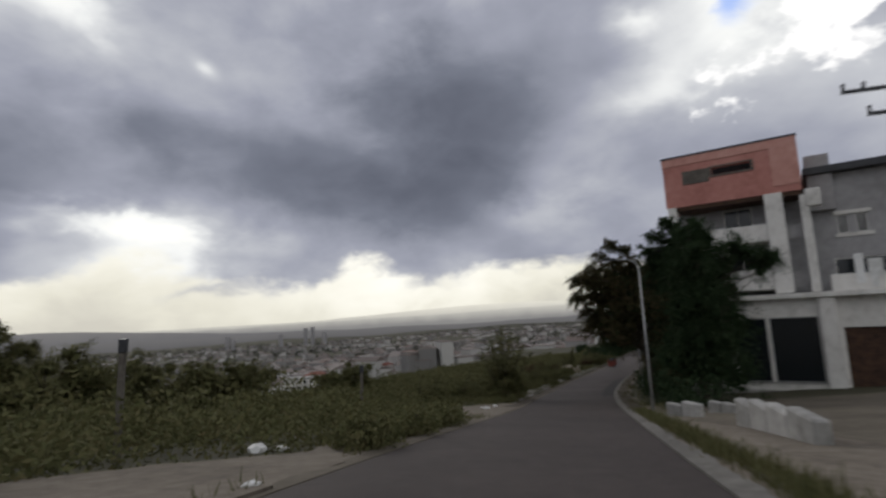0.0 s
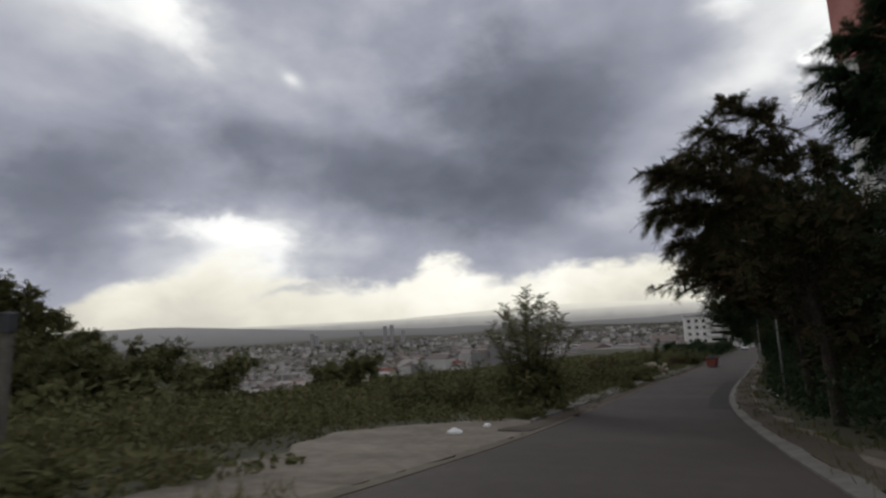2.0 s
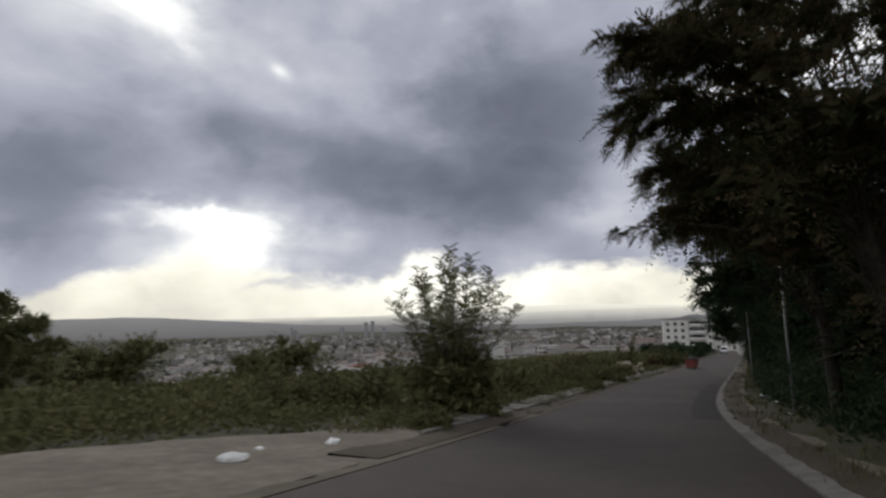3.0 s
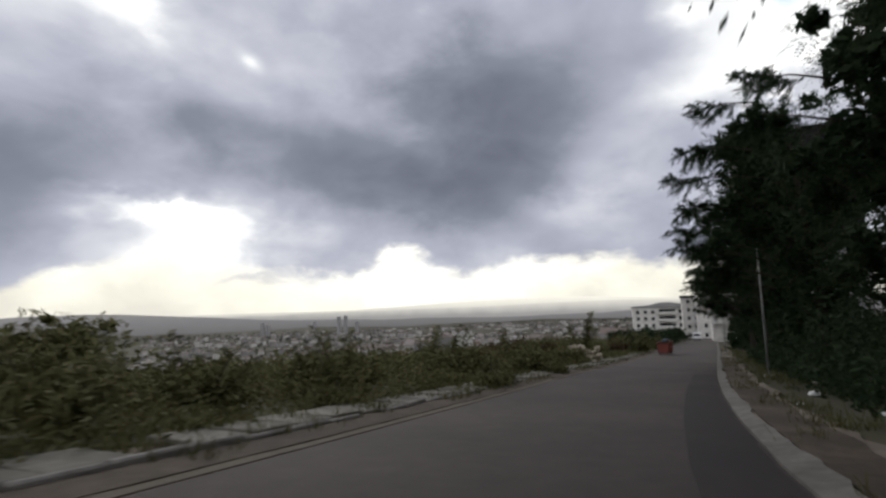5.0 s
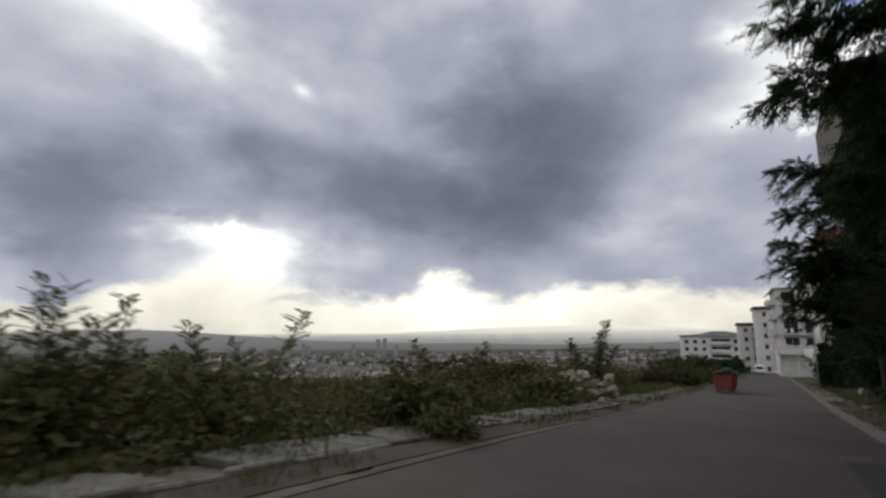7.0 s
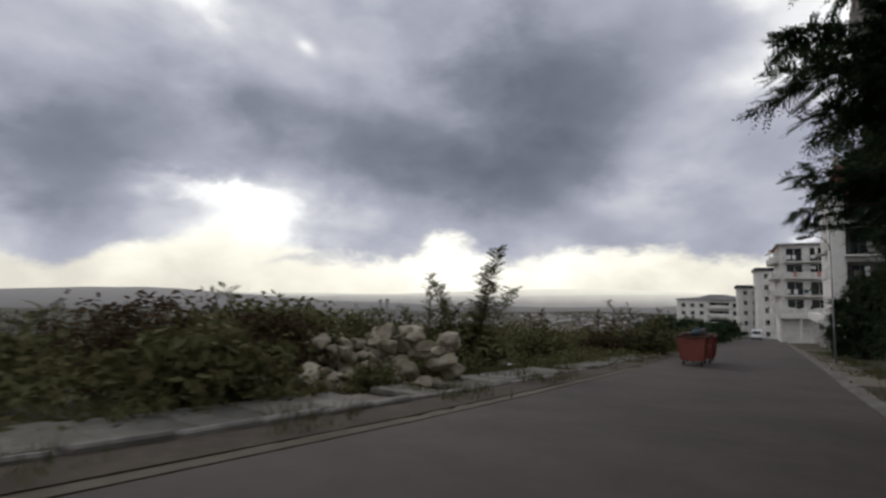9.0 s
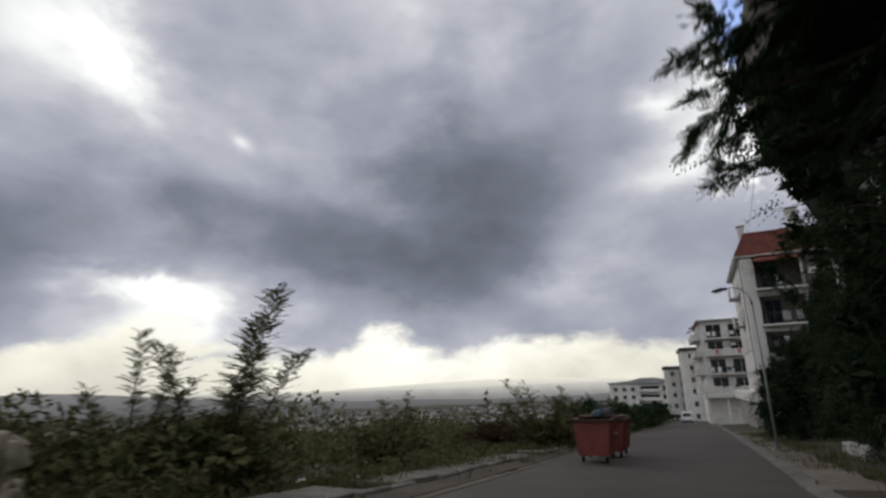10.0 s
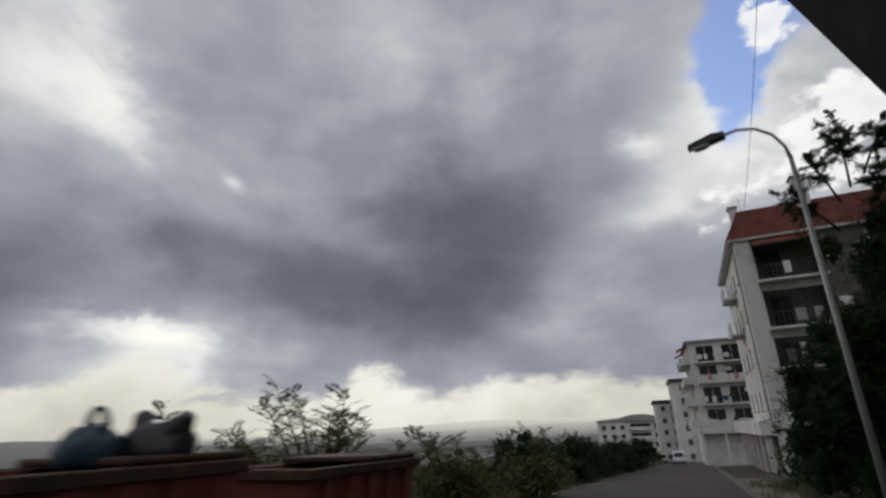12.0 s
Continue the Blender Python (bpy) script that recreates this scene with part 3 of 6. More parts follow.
def far_tower(x, y, h, w):
    t = thing("far_tower", "slim dark tower block far off in the haze", "tower", group="towers in the valley", at=(x, y, gz(x, y)))
    part("shaft", MB().box(-w / 2, w / 2, -w / 2, w / 2, -10, h), M_GREY, t)
    part("roof", MB().box(-w / 2 - 1, w / 2 + 1, -w / 2 - 1, w / 2 + 1, h, h + 2.5), M_GREY, t)
    return t


for daz, h in ((28.9, 90), (28.2, 95), (27.0, 62), (31.4, 66), (36.5, 70), (36.0, 58)):
    far_tower(-math.sin(math.radians(daz)) * 2900, math.cos(math.radians(daz)) * 2900, h, 15)

# ---- plants ----


def sprays(base, way, length, leaflet, pairs=6, wide=0.2):
    """Feathered leaves at many places at once: leaflet quads in pairs along drooping stalks. Arrays (n, 3), (n, 3), (n,)."""
    n = len(base)
    way = way / (np.linalg.norm(way, axis=1)[:, None] + 1e-9)
    side = np.cross(way, rng.normal(size=(n, 3)) * 0.35 + np.array([0, 0, 1.0]))
    side /= np.linalg.norm(side, axis=1)[:, None] + 1e-9
    out = []
    for k in range(pairs + 1):
        t = (k + 0.6) / (pairs + 0.6)
        c = base + way * (length * t)[:, None] - np.array([0, 0, 1.0]) * (0.30 * length * t * t)[:, None]
        size = (leaflet * (1.0 - 0.35 * t) * rng.uniform(0.75, 1.25, n))[:, None]
        for sg in ((-1, 1) if k < pairs else (0,)):
            d = side * sg + way * (0.5 if sg else 1.0) + np.array([0, 0, -0.3]) * rng.uniform(0, 1.2, (n, 1))
            tip = c + d * size
            mid = (c + tip) / 2
            w = np.cross(d, side if sg == 0 else way)
            w /= np.linalg.norm(w, axis=1)[:, None] + 1e-9
            flat = way if sg else side
            out.append(np.stack([c, mid - flat * size * wide, tip, mid + flat * size * wide], 1))
    return np.concatenate(out)


def tree(name, x, y, height, lumps, leafy, mat, label, trunk_r=0.14, lean=(0, 0), group="", leaflet=0.13, fill=5000, spray=0.55, fill_size=0.24):
    """A tapered trunk, limbs to each lump of the crown, feathered sprays on the lumps and dense leaves inside. lumps: (dx, dy, z, rx, ry, rz)."""
    z0 = gz(x, y)
    t = thing(name, label, "tree", group=group, at=(x, y, z0))
    wood = MB()
    wood.tube([(0, 0, -0.3), (lean[0] * 0.2 + 0.05, lean[1] * 0.2, height * 0.25), (lean[0] * 0.6, lean[1] * 0.6, height * 0.5), (lean[0], lean[1], height * 0.75)], [trunk_r * 1.35, trunk_r, trunk_r * 0.75, trunk_r * 0.3], 9)
    # each lump is broken into a core and smaller clumps round it; very small ones are single boughs
    clumps = []
    for l in lumps:
        if min(l[3:]) < 1.0:
            clumps.append((*l, True, 0.0))
            continue
        clumps.append((l[0], l[1], l[2], l[3] * 0.78, l[4] * 0.78, l[5] * 0.78, False, 0.72))
        for _ in range(7):
            u = rng.normal(size=3)
            u /= np.linalg.norm(u)
            f, g = rng.uniform(0.62, 0.92), rng.uniform(0.3, 0.5)
            clumps.append((l[0] + u[0] * l[3] * f, l[1] + u[1] * l[4] * f, l[2] + u[2] * l[5] * f, l[3] * g, l[4] * g, l[5] * g * 0.9, False, 0.5))
    vol = np.array([l[3] * l[4] * l[5] for l in clumps]) ** 0.6
    vol /= vol.sum()
    quads = []
    for (cx, cy, cz, rx, ry, rz, bough, dense), share in zip(clumps, vol):
        c, rad = np.array([cx, cy, cz]), np.array([rx, ry, rz])
        n = max(int(leafy * share), 26)
        a = Vector((lean[0] * 0.5, lean[1] * 0.5, min(height * rng.uniform(0.3, 0.6), cz)))
        if bough:
            a = Vector((cx * 0.35, cy * 0.35, cz - max(0.5, 1.9 - 0.35 * abs(cx))))
            e = Vector((cx, cy, cz))
            wood.tube([a, (a + e) / 2 + Vector((0, 0, 0.15)), e], [0.05, 0.03, 0.01], 5)
            size, axis = rz / 0.9, c - np.array(a)
            axis = axis / np.linalg.norm(axis)
            for f in np.linspace(0.4, 1.0, int(20 * max(size, 0.6))):
                start = np.array(a) + (c - np.array(a)) * f + rng.normal(size=3) * np.array([0.1, 0.12, 0.08]) * size
                twig = axis * 0.75 + rng.normal(size=3) * np.array([0.45, 0.5, 0.38])
                twig = twig / np.linalg.norm(twig) * rng.uniform(0.6, 1.2) * (1.15 - 0.45 * f) * size
                q = np.arange(22) / 21 + rng.uniform(-0.02, 0.02, 22)
                base = start + twig * q[:, None] - np.array([0, 0, 0.3 * size]) * (q * q)[:, None]
                way = twig * 0.8 / np.linalg.norm(twig) + rng.normal(size=(22, 3)) * np.array([0.5, 0.5, 0.3]) + np.array([0, 0, -0.25])
                quads.append(sprays(base, way, spray * 0.55 * max(size, 0.6) * rng.uniform(0.6, 1.2, 22), leaflet * 0.62 * max(size, 0.65), 7, 0.27))
            continue
        nb = 14
        u = rng.normal(size=(nb, 3))
        u /= np.linalg.norm(u, axis=1)[:, None]
        tips = c + u * rng.uniform(0.7, 1.3, (nb, 1)) * rad
        for e in tips[:1]:
            e = Vector(e)
            wood.tube([a, (a + e) / 2 + Vector((0, 0, 0.08 * (e - a).length)), e], [trunk_r * 0.28, trunk_r * 0.15, 0.01], 5)
        k = rng.integers(0, nb, n)
        along = rng.uniform(0.4, 1.0, (n, 1)) ** 0.7
        base = c + (tips[k] - c) * along + rng.normal(size=(n, 3)) * rad * 0.14
        way = (base - c) / rad + rng.normal(size=(n, 3)) * 0.55 + np.array([0, 0, 0.1])
        quads.append(sprays(base, way, spray * rng.uniform(0.5, 1.15, n), leaflet * 1.08, 5))
        m = int(fill * share * (1.4 if dense > 0.6 else 0.6))
        q = rng.normal(size=(m, 3))
        q /= np.linalg.norm(q, axis=1)[:, None]
        C = c + q * rad * (rng.random((m, 1)) ** 0.5) * dense
        quads.append(leaf_quads(C, fill_size * np.ones((m, 1)), 0.6, 0.2))
    part("trunk", wood, M_BARK, t)
    part("crown", quads_mesh("crown", np.concatenate(quads), mat), mat, t)
    return t


def feather_shrub(x, y, stems, height, label, mat=None, name="shrub", leaflet=0.11, spread=0.5, base=0, group="weedy shrubs on the verge", seed=0, base_r=0.8, base_h=0.8, spray=0.6, shoots=(), leafy=20):
    """Upright shoots with feathered leaves along their upper part, over a low leafy base."""
    r = random.Random(seed)
    mat = mat or M_WEED
    t = thing(name, label, "shrub", group=group, at=(x, y, gz(x, y)))
    stems_made, P = [], []
    for s_ in range(stems):
        ang, out = r.uniform(0, 6.28), r.uniform(0.0, 1.0)
        h = height * (1.0 if s_ == 0 else (0.96 - 0.36 * out) * r.uniform(0.75, 1.0))
        fan = spread * (0.4 + 0.75 * out)
        lx, ly = math.cos(ang) * fan, math.sin(ang) * fan
        if shoots:
            lx, ly, h = shoots[s_][0] / 1.3, shoots[s_][1] / 1.3, shoots[s_][2]
        pts = np.array([(lx * 0.2, ly * 0.2, -0.1), (lx * 0.5, ly * 0.5, h * 0.4), (lx, ly, h * 0.8), (lx * 1.3, ly * 1.3, h)])
        stems_made.append(MB().tube(pts.tolist(), [0.03, 0.022, 0.014, 0.005], 5))
        nl = max(12, int(h * (leafy if shoots else 13)))
        f = 0.18 + 0.82 * (np.arange(nl) + rng.random(nl)) / nl
        B = np.stack([np.interp(f, [0, 0.4, 0.8, 1.0], pts[:, j]) for j in range(3)], 1)
        a2 = np.arange(nl) * 2.4 + rng.uniform(-0.4, 0.4, nl)
        W = np.stack([np.cos(a2), np.sin(a2), 0.15 + 0.75 * f], 1)
        P.append(sprays(B, W, spray * (1.35 - 0.8 * f) * min(1.0, height / 2.4) * rng.uniform(0.7, 1.2, nl), leaflet * 0.8, 9))
    if base:
        u = rng.normal(size=(base, 3))
        u *= (rng.random((base, 1)) ** 0.42) / np.linalg.norm(u, axis=1)[:, None]
        lump = 1 + 0.75 * np.array([noise.noise((q[0] * 2.2 + seed, q[1] * 2.2, q[2] * 2.2)) for q in u])[:, None]
        C = u * lump * np.array([base_r * 1.25, base_r * 1.25, base_h * 0.52]) + np.array([0, 0, base_h * 0.45])
        P.append(leaf_quads(C, leaflet * 0.8 * np.ones((base, 1)), 0.6, 0.1))
    for st in stems_made:
        part("stem", st, M_BARK, t)
    part("foliage", quads_mesh("foliage", np.concatenate(P), mat), mat, t)
    return t


# trees along the uphill side of the road
TREE_LABEL = "dense dark leafy tree overhanging the roadside kerb"
ROW = "trees along the road"
def big_crown(x, y, height, lumps, boughs, leafy, fill=6000, mat=None, lean=(-0.6, 0), label=TREE_LABEL, r=0.17):
    """Roadside tree: round lumps and long boughs (dx, dy, z) that reach out over the road."""
    arms = []
    for bx, by, bz, *size in boughs:
        if y > 58:
            arms.append((bx + 0.6, by, bz, 2.0, 1.5, 0.9 * (size[0] if size else 1.0)))
        elif size:
            arms.append((bx, by, bz, 1.5, 1.5, 0.9 * size[0]))
        else:
            arms.append((bx + (2.5 if y < 42 else 1.75), by, bz, 1.25, 1.25, 1.05))
    return tree("roadside_tree", x, y, height, lumps + arms, leafy, mat or M_LEAF_DARK, label, r, lean, ROW, fill=fill, fill_size=0.22, spray=0.8 if y < 58 else 0.6, leaflet=0.155 if y < 58 else 0.13)


big_crown(6.2, 31.2, 10.4, [(0.0, 0, 2.6, 2.3, 2.4, 2.4), (-0.2, 0, 5.2, 2.0, 2.1, 2.0), (0.1, 0, 7.6, 1.5, 1.7, 1.6), (0.3, 0, 9.2, 1.1, 1.2, 1.0)], [], 2600, 9000, None, (0, 0))
big_crown(4.6, 38.5, 10.0, [(1.3, 0, 2.4, 2.0, 2.8, 2.0), (1.1, 0, 4.4, 2.3, 2.8, 2.6), (-0.2, 0, 6.2, 1.9, 2.2, 1.7), (-1.4, 0.2, 6.5, 1.8, 2.2, 1.6), (-1.9, 0.2, 4.6, 1.4, 2.0, 1.6), (-1.9, 0, 8.0, 1.2, 1.4, 1.1), (2.4, 0.5, 4.8, 2.3, 2.6, 2.2)], [(-4.7, 0.2, 7.35, 0.9), (-4.4, -0.6, 7.5, 1.05), (-4.4, -1.2, 8.5, 1.05), (-4.1, 0.4, 8.7, 1.05), (-3.4, 0, 9.4, 1.05), (-2.7, 0.2, 10.1, 1.0), (-2.1, 0, 10.9, 0.9), (-1.0, 0, 10.4, 0.9), (-0.5, 0.3, 9.2, 1.05), (-3.2, 0.6, 6.1, 1.0), (-4.0, 1.4, 6.4, 1.05), (-3.6, 0.9, 5.2, 1.05), (-4.8, 0.5, 4.8, 0.5), (-3.2, -0.3, 8.6, 1.05), (-1.6, 0.3, 9.5, 1.05), (-3.2, 0.6, 7.4, 1.05), (0.6, 0.4, 8.8, 1.0)], 3400, 8500, M_LEAF, (-0.8, 0))
big_crown(5.4, 45.5, 11.0, [(1.7, 0, 2.4, 1.9, 2.8, 2.0), (1.4, 0, 4.6, 2.2, 2.8, 2.6), (-0.4, 0, 6.4, 2.4, 2.4, 2.0), (-1.8, 0.2, 8.2, 2.7, 2.8, 2.6), (1.6, 0, 8.6, 2.6, 2.6, 2.6)], [(-5.4, -1.5, 6.2), (-4.8, 1.0, 7.8), (-4.2, 0.4, 4.6)], 3200, 8500, None, (-0.9, 0))
big_crown(8.2, 53.0, 11.5, [(0.2, 0, 3.4, 2.2, 2.6, 3.0), (0.0, 0.4, 6.6, 2.4, 2.6, 2.4), (-0.6, 0, 9.4, 2.5, 2.8, 2.4), (2.2, 0, 7.6, 2.4, 2.8, 3.0)], [(-3.6, 1.0, 10.4), (-3.4, 0.6, 8.0)], 2300, 9000, None, (-1.0, 0))
big_crown(8.8, 60.5, 11.5, [(0, 0, 3.4, 2.0, 2.8, 3.0), (-0.5, 0.4, 6.8, 2.6, 2.6, 2.4), (-0.2, 0, 9.4, 2.6, 2.8, 2.4), (2.2, 0, 7.8, 2.4, 2.8, 3.0)], [(-4.2, 1.0, 8.4), (-3.8, 1.6, 9.9)], 2400, 9000)
big_crown(8.9, 68.0, 13.0, [(0.4, 0, 3.0, 2.0, 2.8, 2.6), (-1.6, 0.4, 6.4, 2.9, 2.6, 2.3), (-1.8, 0.8, 8.6, 2.8, 2.8, 2.2), (-1.0, 2.0, 10.8, 2.6, 2.8, 2.2), (1.6, 1.0, 8.0, 2.6, 3.0, 3.0)], [(-5.8, 1.0, 8.8), (-5.8, 0.8, 6.4), (-5.5, 1.6, 5.8), (-4.8, 1.6, 4.1), (-5.0, 1.8, 7.6), (-4.2, 2.8, 12.6), (-4.9, 2.4, 10.4), (-4.6, 0.2, 9.9), (-4.6, 0.6, 5.2), (-4.2, 1.2, 6.9), (-4.4, 1.0, 4.6)], 4200, 9000)
big_crown(9.2, 75.0, 12.0, [(0.2, 0, 4.0, 2.2, 3.0, 3.2), (-1.3, 0.4, 8.2, 2.7, 2.8, 2.4), (0.4, 0, 10.0, 2.4, 2.4, 2.0), (1.8, 0, 7.0, 2.6, 2.6, 2.8)], [(-4.6, 0.6, 6.6), (-4.8, 1.2, 8.8), (-4.2, -0.6, 5.4)], 3000, 8000)
big_crown(10.2, 82.0, 11.0, [(0.6, 0, 3.8, 2.0, 2.8, 3.0), (-1.9, 2.6, 3.7, 1.3, 1.3, 1.0), (-1.4, 0.4, 8.0, 2.4, 2.6, 2.0), (1.8, 0, 7.2, 2.6, 2.6, 2.8)], [(-4.7, 0.9, 5.3), (-4.35, 3.55, 3.65, 0.42), (-4.05, 4.3, 3.4, 0.42), (-4.25, 3.1, 4.15, 0.5), (-4.1, 3.4, 4.3, 0.5), (-3.9, 3.6, 4.05, 0.5), (-4.0, 4.1, 4.2, 0.45), (-3.6, 2.9, 4.1, 0.5), (-3.5, 3.5, 3.75, 0.5), (-4.6, 1.4, 6.2), (-3.8, 0.6, 5.6), (-3.0, 1.6, 5.4), (-4.4, 0.8, 7.2), (-4.2, 1.6, 4.9)], 3200, 7000)
big_crown(11.2, 90.5, 10.0, [(0.2, 0, 3.6, 2.0, 2.4, 2.8), (-0.9, 0.4, 6.8, 2.0, 2.0, 1.8), (0.6, 0, 7.8, 2.2, 2.4, 2.0)], [], 2000, 5000, None, (-0.9, 0))
big_crown(13.4, 97.5, 8.8, [(-0.1, 0, 3.2, 2.0, 2.4, 2.8), (-0.3, 0, 6.2, 2.2, 2.4, 2.1)], [(-2.6, 0.4, 6.4)], 1900, 6000, None, (0, 0))
big_crown(7.6, 34.6, 11.0, [(-0.2, 0, 4.0, 2.6, 2.6, 3.4), (-0.6, 0.2, 5.4, 2.0, 2.0, 1.4)], [(-2.0, 0.4, 7.0), (-0.2, 0.4, 8.8), (-1.4, 0.8, 8.2), (0.9, 0.6, 8.2), (-3.1, 0, 9.3, 1.0), (-2.6, 0.2, 10.3, 1.0), (-1.8, 0, 10.8, 1.05), (-2.2, -0.2, 9.0, 1.05), (-1.2, 0.2, 10.2, 1.05), (-2.7, 0.2, 8.4, 1.05), (-0.4, 0, 10.4, 1.05), (-1.4, 0.2, 9.4, 1.05), (-2.4, 0, 7.6, 1.05)], 2000, 5500, None, (-0.3, 0))
big_crown(9.4, 42.0, 12.0, [(0, 0, 3.6, 2.4, 3.2, 3.4), (0.2, 0.2, 6.0, 2.6, 3.0, 2.2)], [(-1.8, 0, 8.2)], 1300, 7000, None, (-0.3, 0))
big_crown(15.7, 106.8, 7.5, [(0.1, 0, 2.5, 2.1, 2.6, 2.5), (0.5, 0, 5.0, 1.9, 2.2, 1.8)], [], 1900, 6000, None, (0, 0))
big_crown(15.2, 113.4, 7.0, [(0, 0, 2.3, 2.1, 2.2, 2.3), (0.8, 0, 4.4, 1.6, 1.8, 1.5)], [], 1400, 5000, None, (0, 0))
tree("roadside_tree", 17.6, 115.5, 10.5, [(0.2, 0, 3.4, 1.9, 2.4, 3.2), (0.5, 0, 7.0, 1.8, 2.2, 2.2), (-2.2, -1.0, 9.3, 0.8, 0.8, 0.8), (-1.4, -1.0, 10.6, 0.8, 0.8, 0.8), (-0.4, -1.4, 11.4, 0.9, 0.9, 0.9), (1.2, -1.0, 11.6, 0.9, 0.9, 0.9), (2.4, -1.2, 10.4, 0.9, 0.9, 0.9), (0.6, -1.0, 10.0, 0.9, 0.9, 0.9)], 1700, M_LEAF_DARK, "leafy tree with a thin open top beside a lamp", 0.14, (0, 0), ROW, fill=3000)

# trees beyond the slope on the valley side
for tx, ty, th in ((-31, 25.0, 4.6), (-34, 29.5, 4.2), (-35, 34.0, 5.2), (-33, 38.0, 4.6), (-32, 42.0, 5.0), (-38, 55.0, 5.2), (-30, 64.0, 4.2)):
    tree("valley_tree", tx, ty, th + 1.5, [(0, 0, th * 0.62, 3.2, 3.2, th * 0.5), (1.6, 1, th * 0.9, 2.2, 2.2, 1.8), (-2.4, 0, th * 0.7, 2.4, 2.4, 1.8)], 900, M_WEED, "round dark tree on the slope below the road", group="trees on the slope", leaflet=0.22, spray=0.8, fill=4500)

# the grove on a rise far across the valley side
for tx, ty, th in ((-181, 133, 11), (-190, 128, 14), (-186, 120, 21), (-178, 112, 22), (-183, 108, 24), (-190, 114, 20), (-176, 103, 23), (-184, 98, 24), (-179, 92, 22), (-170, 139, 8), (-172, 126, 17), (-181, 86, 22), (-168, 131, 14), (-176, 121, 20)):
    tree("grove_tree", tx, ty, th + 2.0, [(0, 0, th * 0.5, 6.5, 6.5, th * 0.46), (2.5, 3.0, th * 0.8, 4.2, 4.2, th * 0.2), (-3.0, -2.0, th * 0.78, 4.5, 4.5, th * 0.22)], 420, M_WEED, "tall dark tree in a grove across the slope", group="trees of the grove", trunk_r=0.35, leaflet=0.7, spray=2.2, fill=1300, fill_size=0.95)

# low trees hedging the lower street
for tx, ty, th in ((3.0, 124.0, 2.6), (5.6, 134.0, 3.0), (8.4, 144.0, 3.2), (10.6, 155.0, 3.4), (12.8, 168.0, 3.4), (2.0, 146.0, 3.6), (6.0, 165.0, 4.0), (14.0, 195.0, 4.0), (8.0, 210.0, 5.0), (0.0, 185.0, 5.0)):
    th *= 0.72
    tree("street_tree", tx, ty, th + 1.2, [(0, 0, th * 0.55, 2.6, 3.4, th * 0.5), (1.2, 1, th * 0.8, 1.8, 2.0, 1.2)], 480, M_LEAF_DARK, "low bushy tree hedging the lower street", group="low trees by the street", leaflet=0.2, spray=0.7, fill=2200)

# the lone bush on the valley verge
FAN = [(2.5 * math.sqrt(k / 24) * math.cos(2.4 * k), 2.5 * math.sqrt(k / 24) * math.sin(2.4 * k), (5.9 - 2.2 * k / 24) * (1.0 - 0.09 * (k * 7 % 5) / 4)) for k in range(24)]
feather_shrub(-6.2, 43.4, 24, 5.9, "tall bushy shrub with feathered shoots on the verge", M_WEED, shoots=FAN, base=8000, base_r=1.3, base_h=2.3, leaflet=0.16, seed=6, spray=0.8, leafy=11)
feather_shrub(-1.95, 89.85, 6, 4.1, "tall plume of feathered leaves forking above the verge", shoots=((0.85, 0.55, 4.15), (0.55, 0.35, 3.5), (-1.0, -0.6, 3.0), (1.3, 0.85, 2.8), (0.2, 0.2, 2.4), (0.75, 0.2, 3.0)), base=3000, base_r=1.0, base_h=1.7, seed=90, spray=0.78, leaflet=0.145)
feather_shrub(-2.9, 88.7, 4, 3.2, "bushy plume of feathered leaves above the verge", shoots=((0.05, 0, 3.2), (0.9, 0.5, 2.3), (-0.7, -0.4, 2.2), (0.45, 0.4, 2.4)), base=3000, base_r=1.1, base_h=1.6, seed=91, spray=0.5, leaflet=0.12)
WEED_LABEL = "tall weedy shrub with feathered leaves beside the road"
for i, (sx, sy, ns, sh, bb) in enumerate((
    (-6.2, 64.6, 5, 2.5, 700), (-4.6, 66.5, 5, 2.3, 700), (-7.5, 66.5, 4, 2.7, 700), (-4.0, 75.3, 2, 2.3, 700), (-6.0, 78.0, 5, 2.6, 1200), (2.9, 105.8, 18, 3.1, 2600),
    (0.6, 104.5, 7, 2.6, 2000), (3.8, 112.0, 7, 2.4, 2000), (5.6, 116.5, 6, 2.4, 2200), (-7.2, 58.0, 7, 2.3, 1800), (-9.6, 54.5, 7, 2.2, 1800), (-5.6, 64.0, 6, 2.4, 1800),
    (-10.5, 61.0, 7, 2.5, 1600), (-9.2, 50.5, 7, 2.1, 1800), (-3.6, 94.0, 5, 2.6, 1500), (-5.2, 84.0, 5, 2.5, 1200), (-1.2, 97.0, 6, 2.2, 2200), (-7.4, 69.0, 7, 2.4, 1800),
    (-9.6, 73.0, 6, 2.5, 1500), (-12.0, 66.0, 7, 2.8, 1500), (-13.0, 48.0, 7, 2.5, 1500), (-13.1, 43.3, 4, 3.3, 1500), (-12.0, 44.6, 4, 3.0, 1500), (-10.6, 45.6, 5, 2.7, 1800), (-3.4, 70.5, 4, 1.5, 2600), (-2.4, 79.5, 4, 1.3, 2600), (-2.5, 101.0, 6, 2.6, 2200),
)):
    feather_shrub(sx, sy, ns, sh, WEED_LABEL, M_RUSSET if i == 6 else M_WEED, spread=0.55 + 0.09 * ns, base=bb, seed=20 + i, base_r=1.0, base_h=1.5, spray=0.8 if sh > 3 else 0.62, leaflet=0.13)
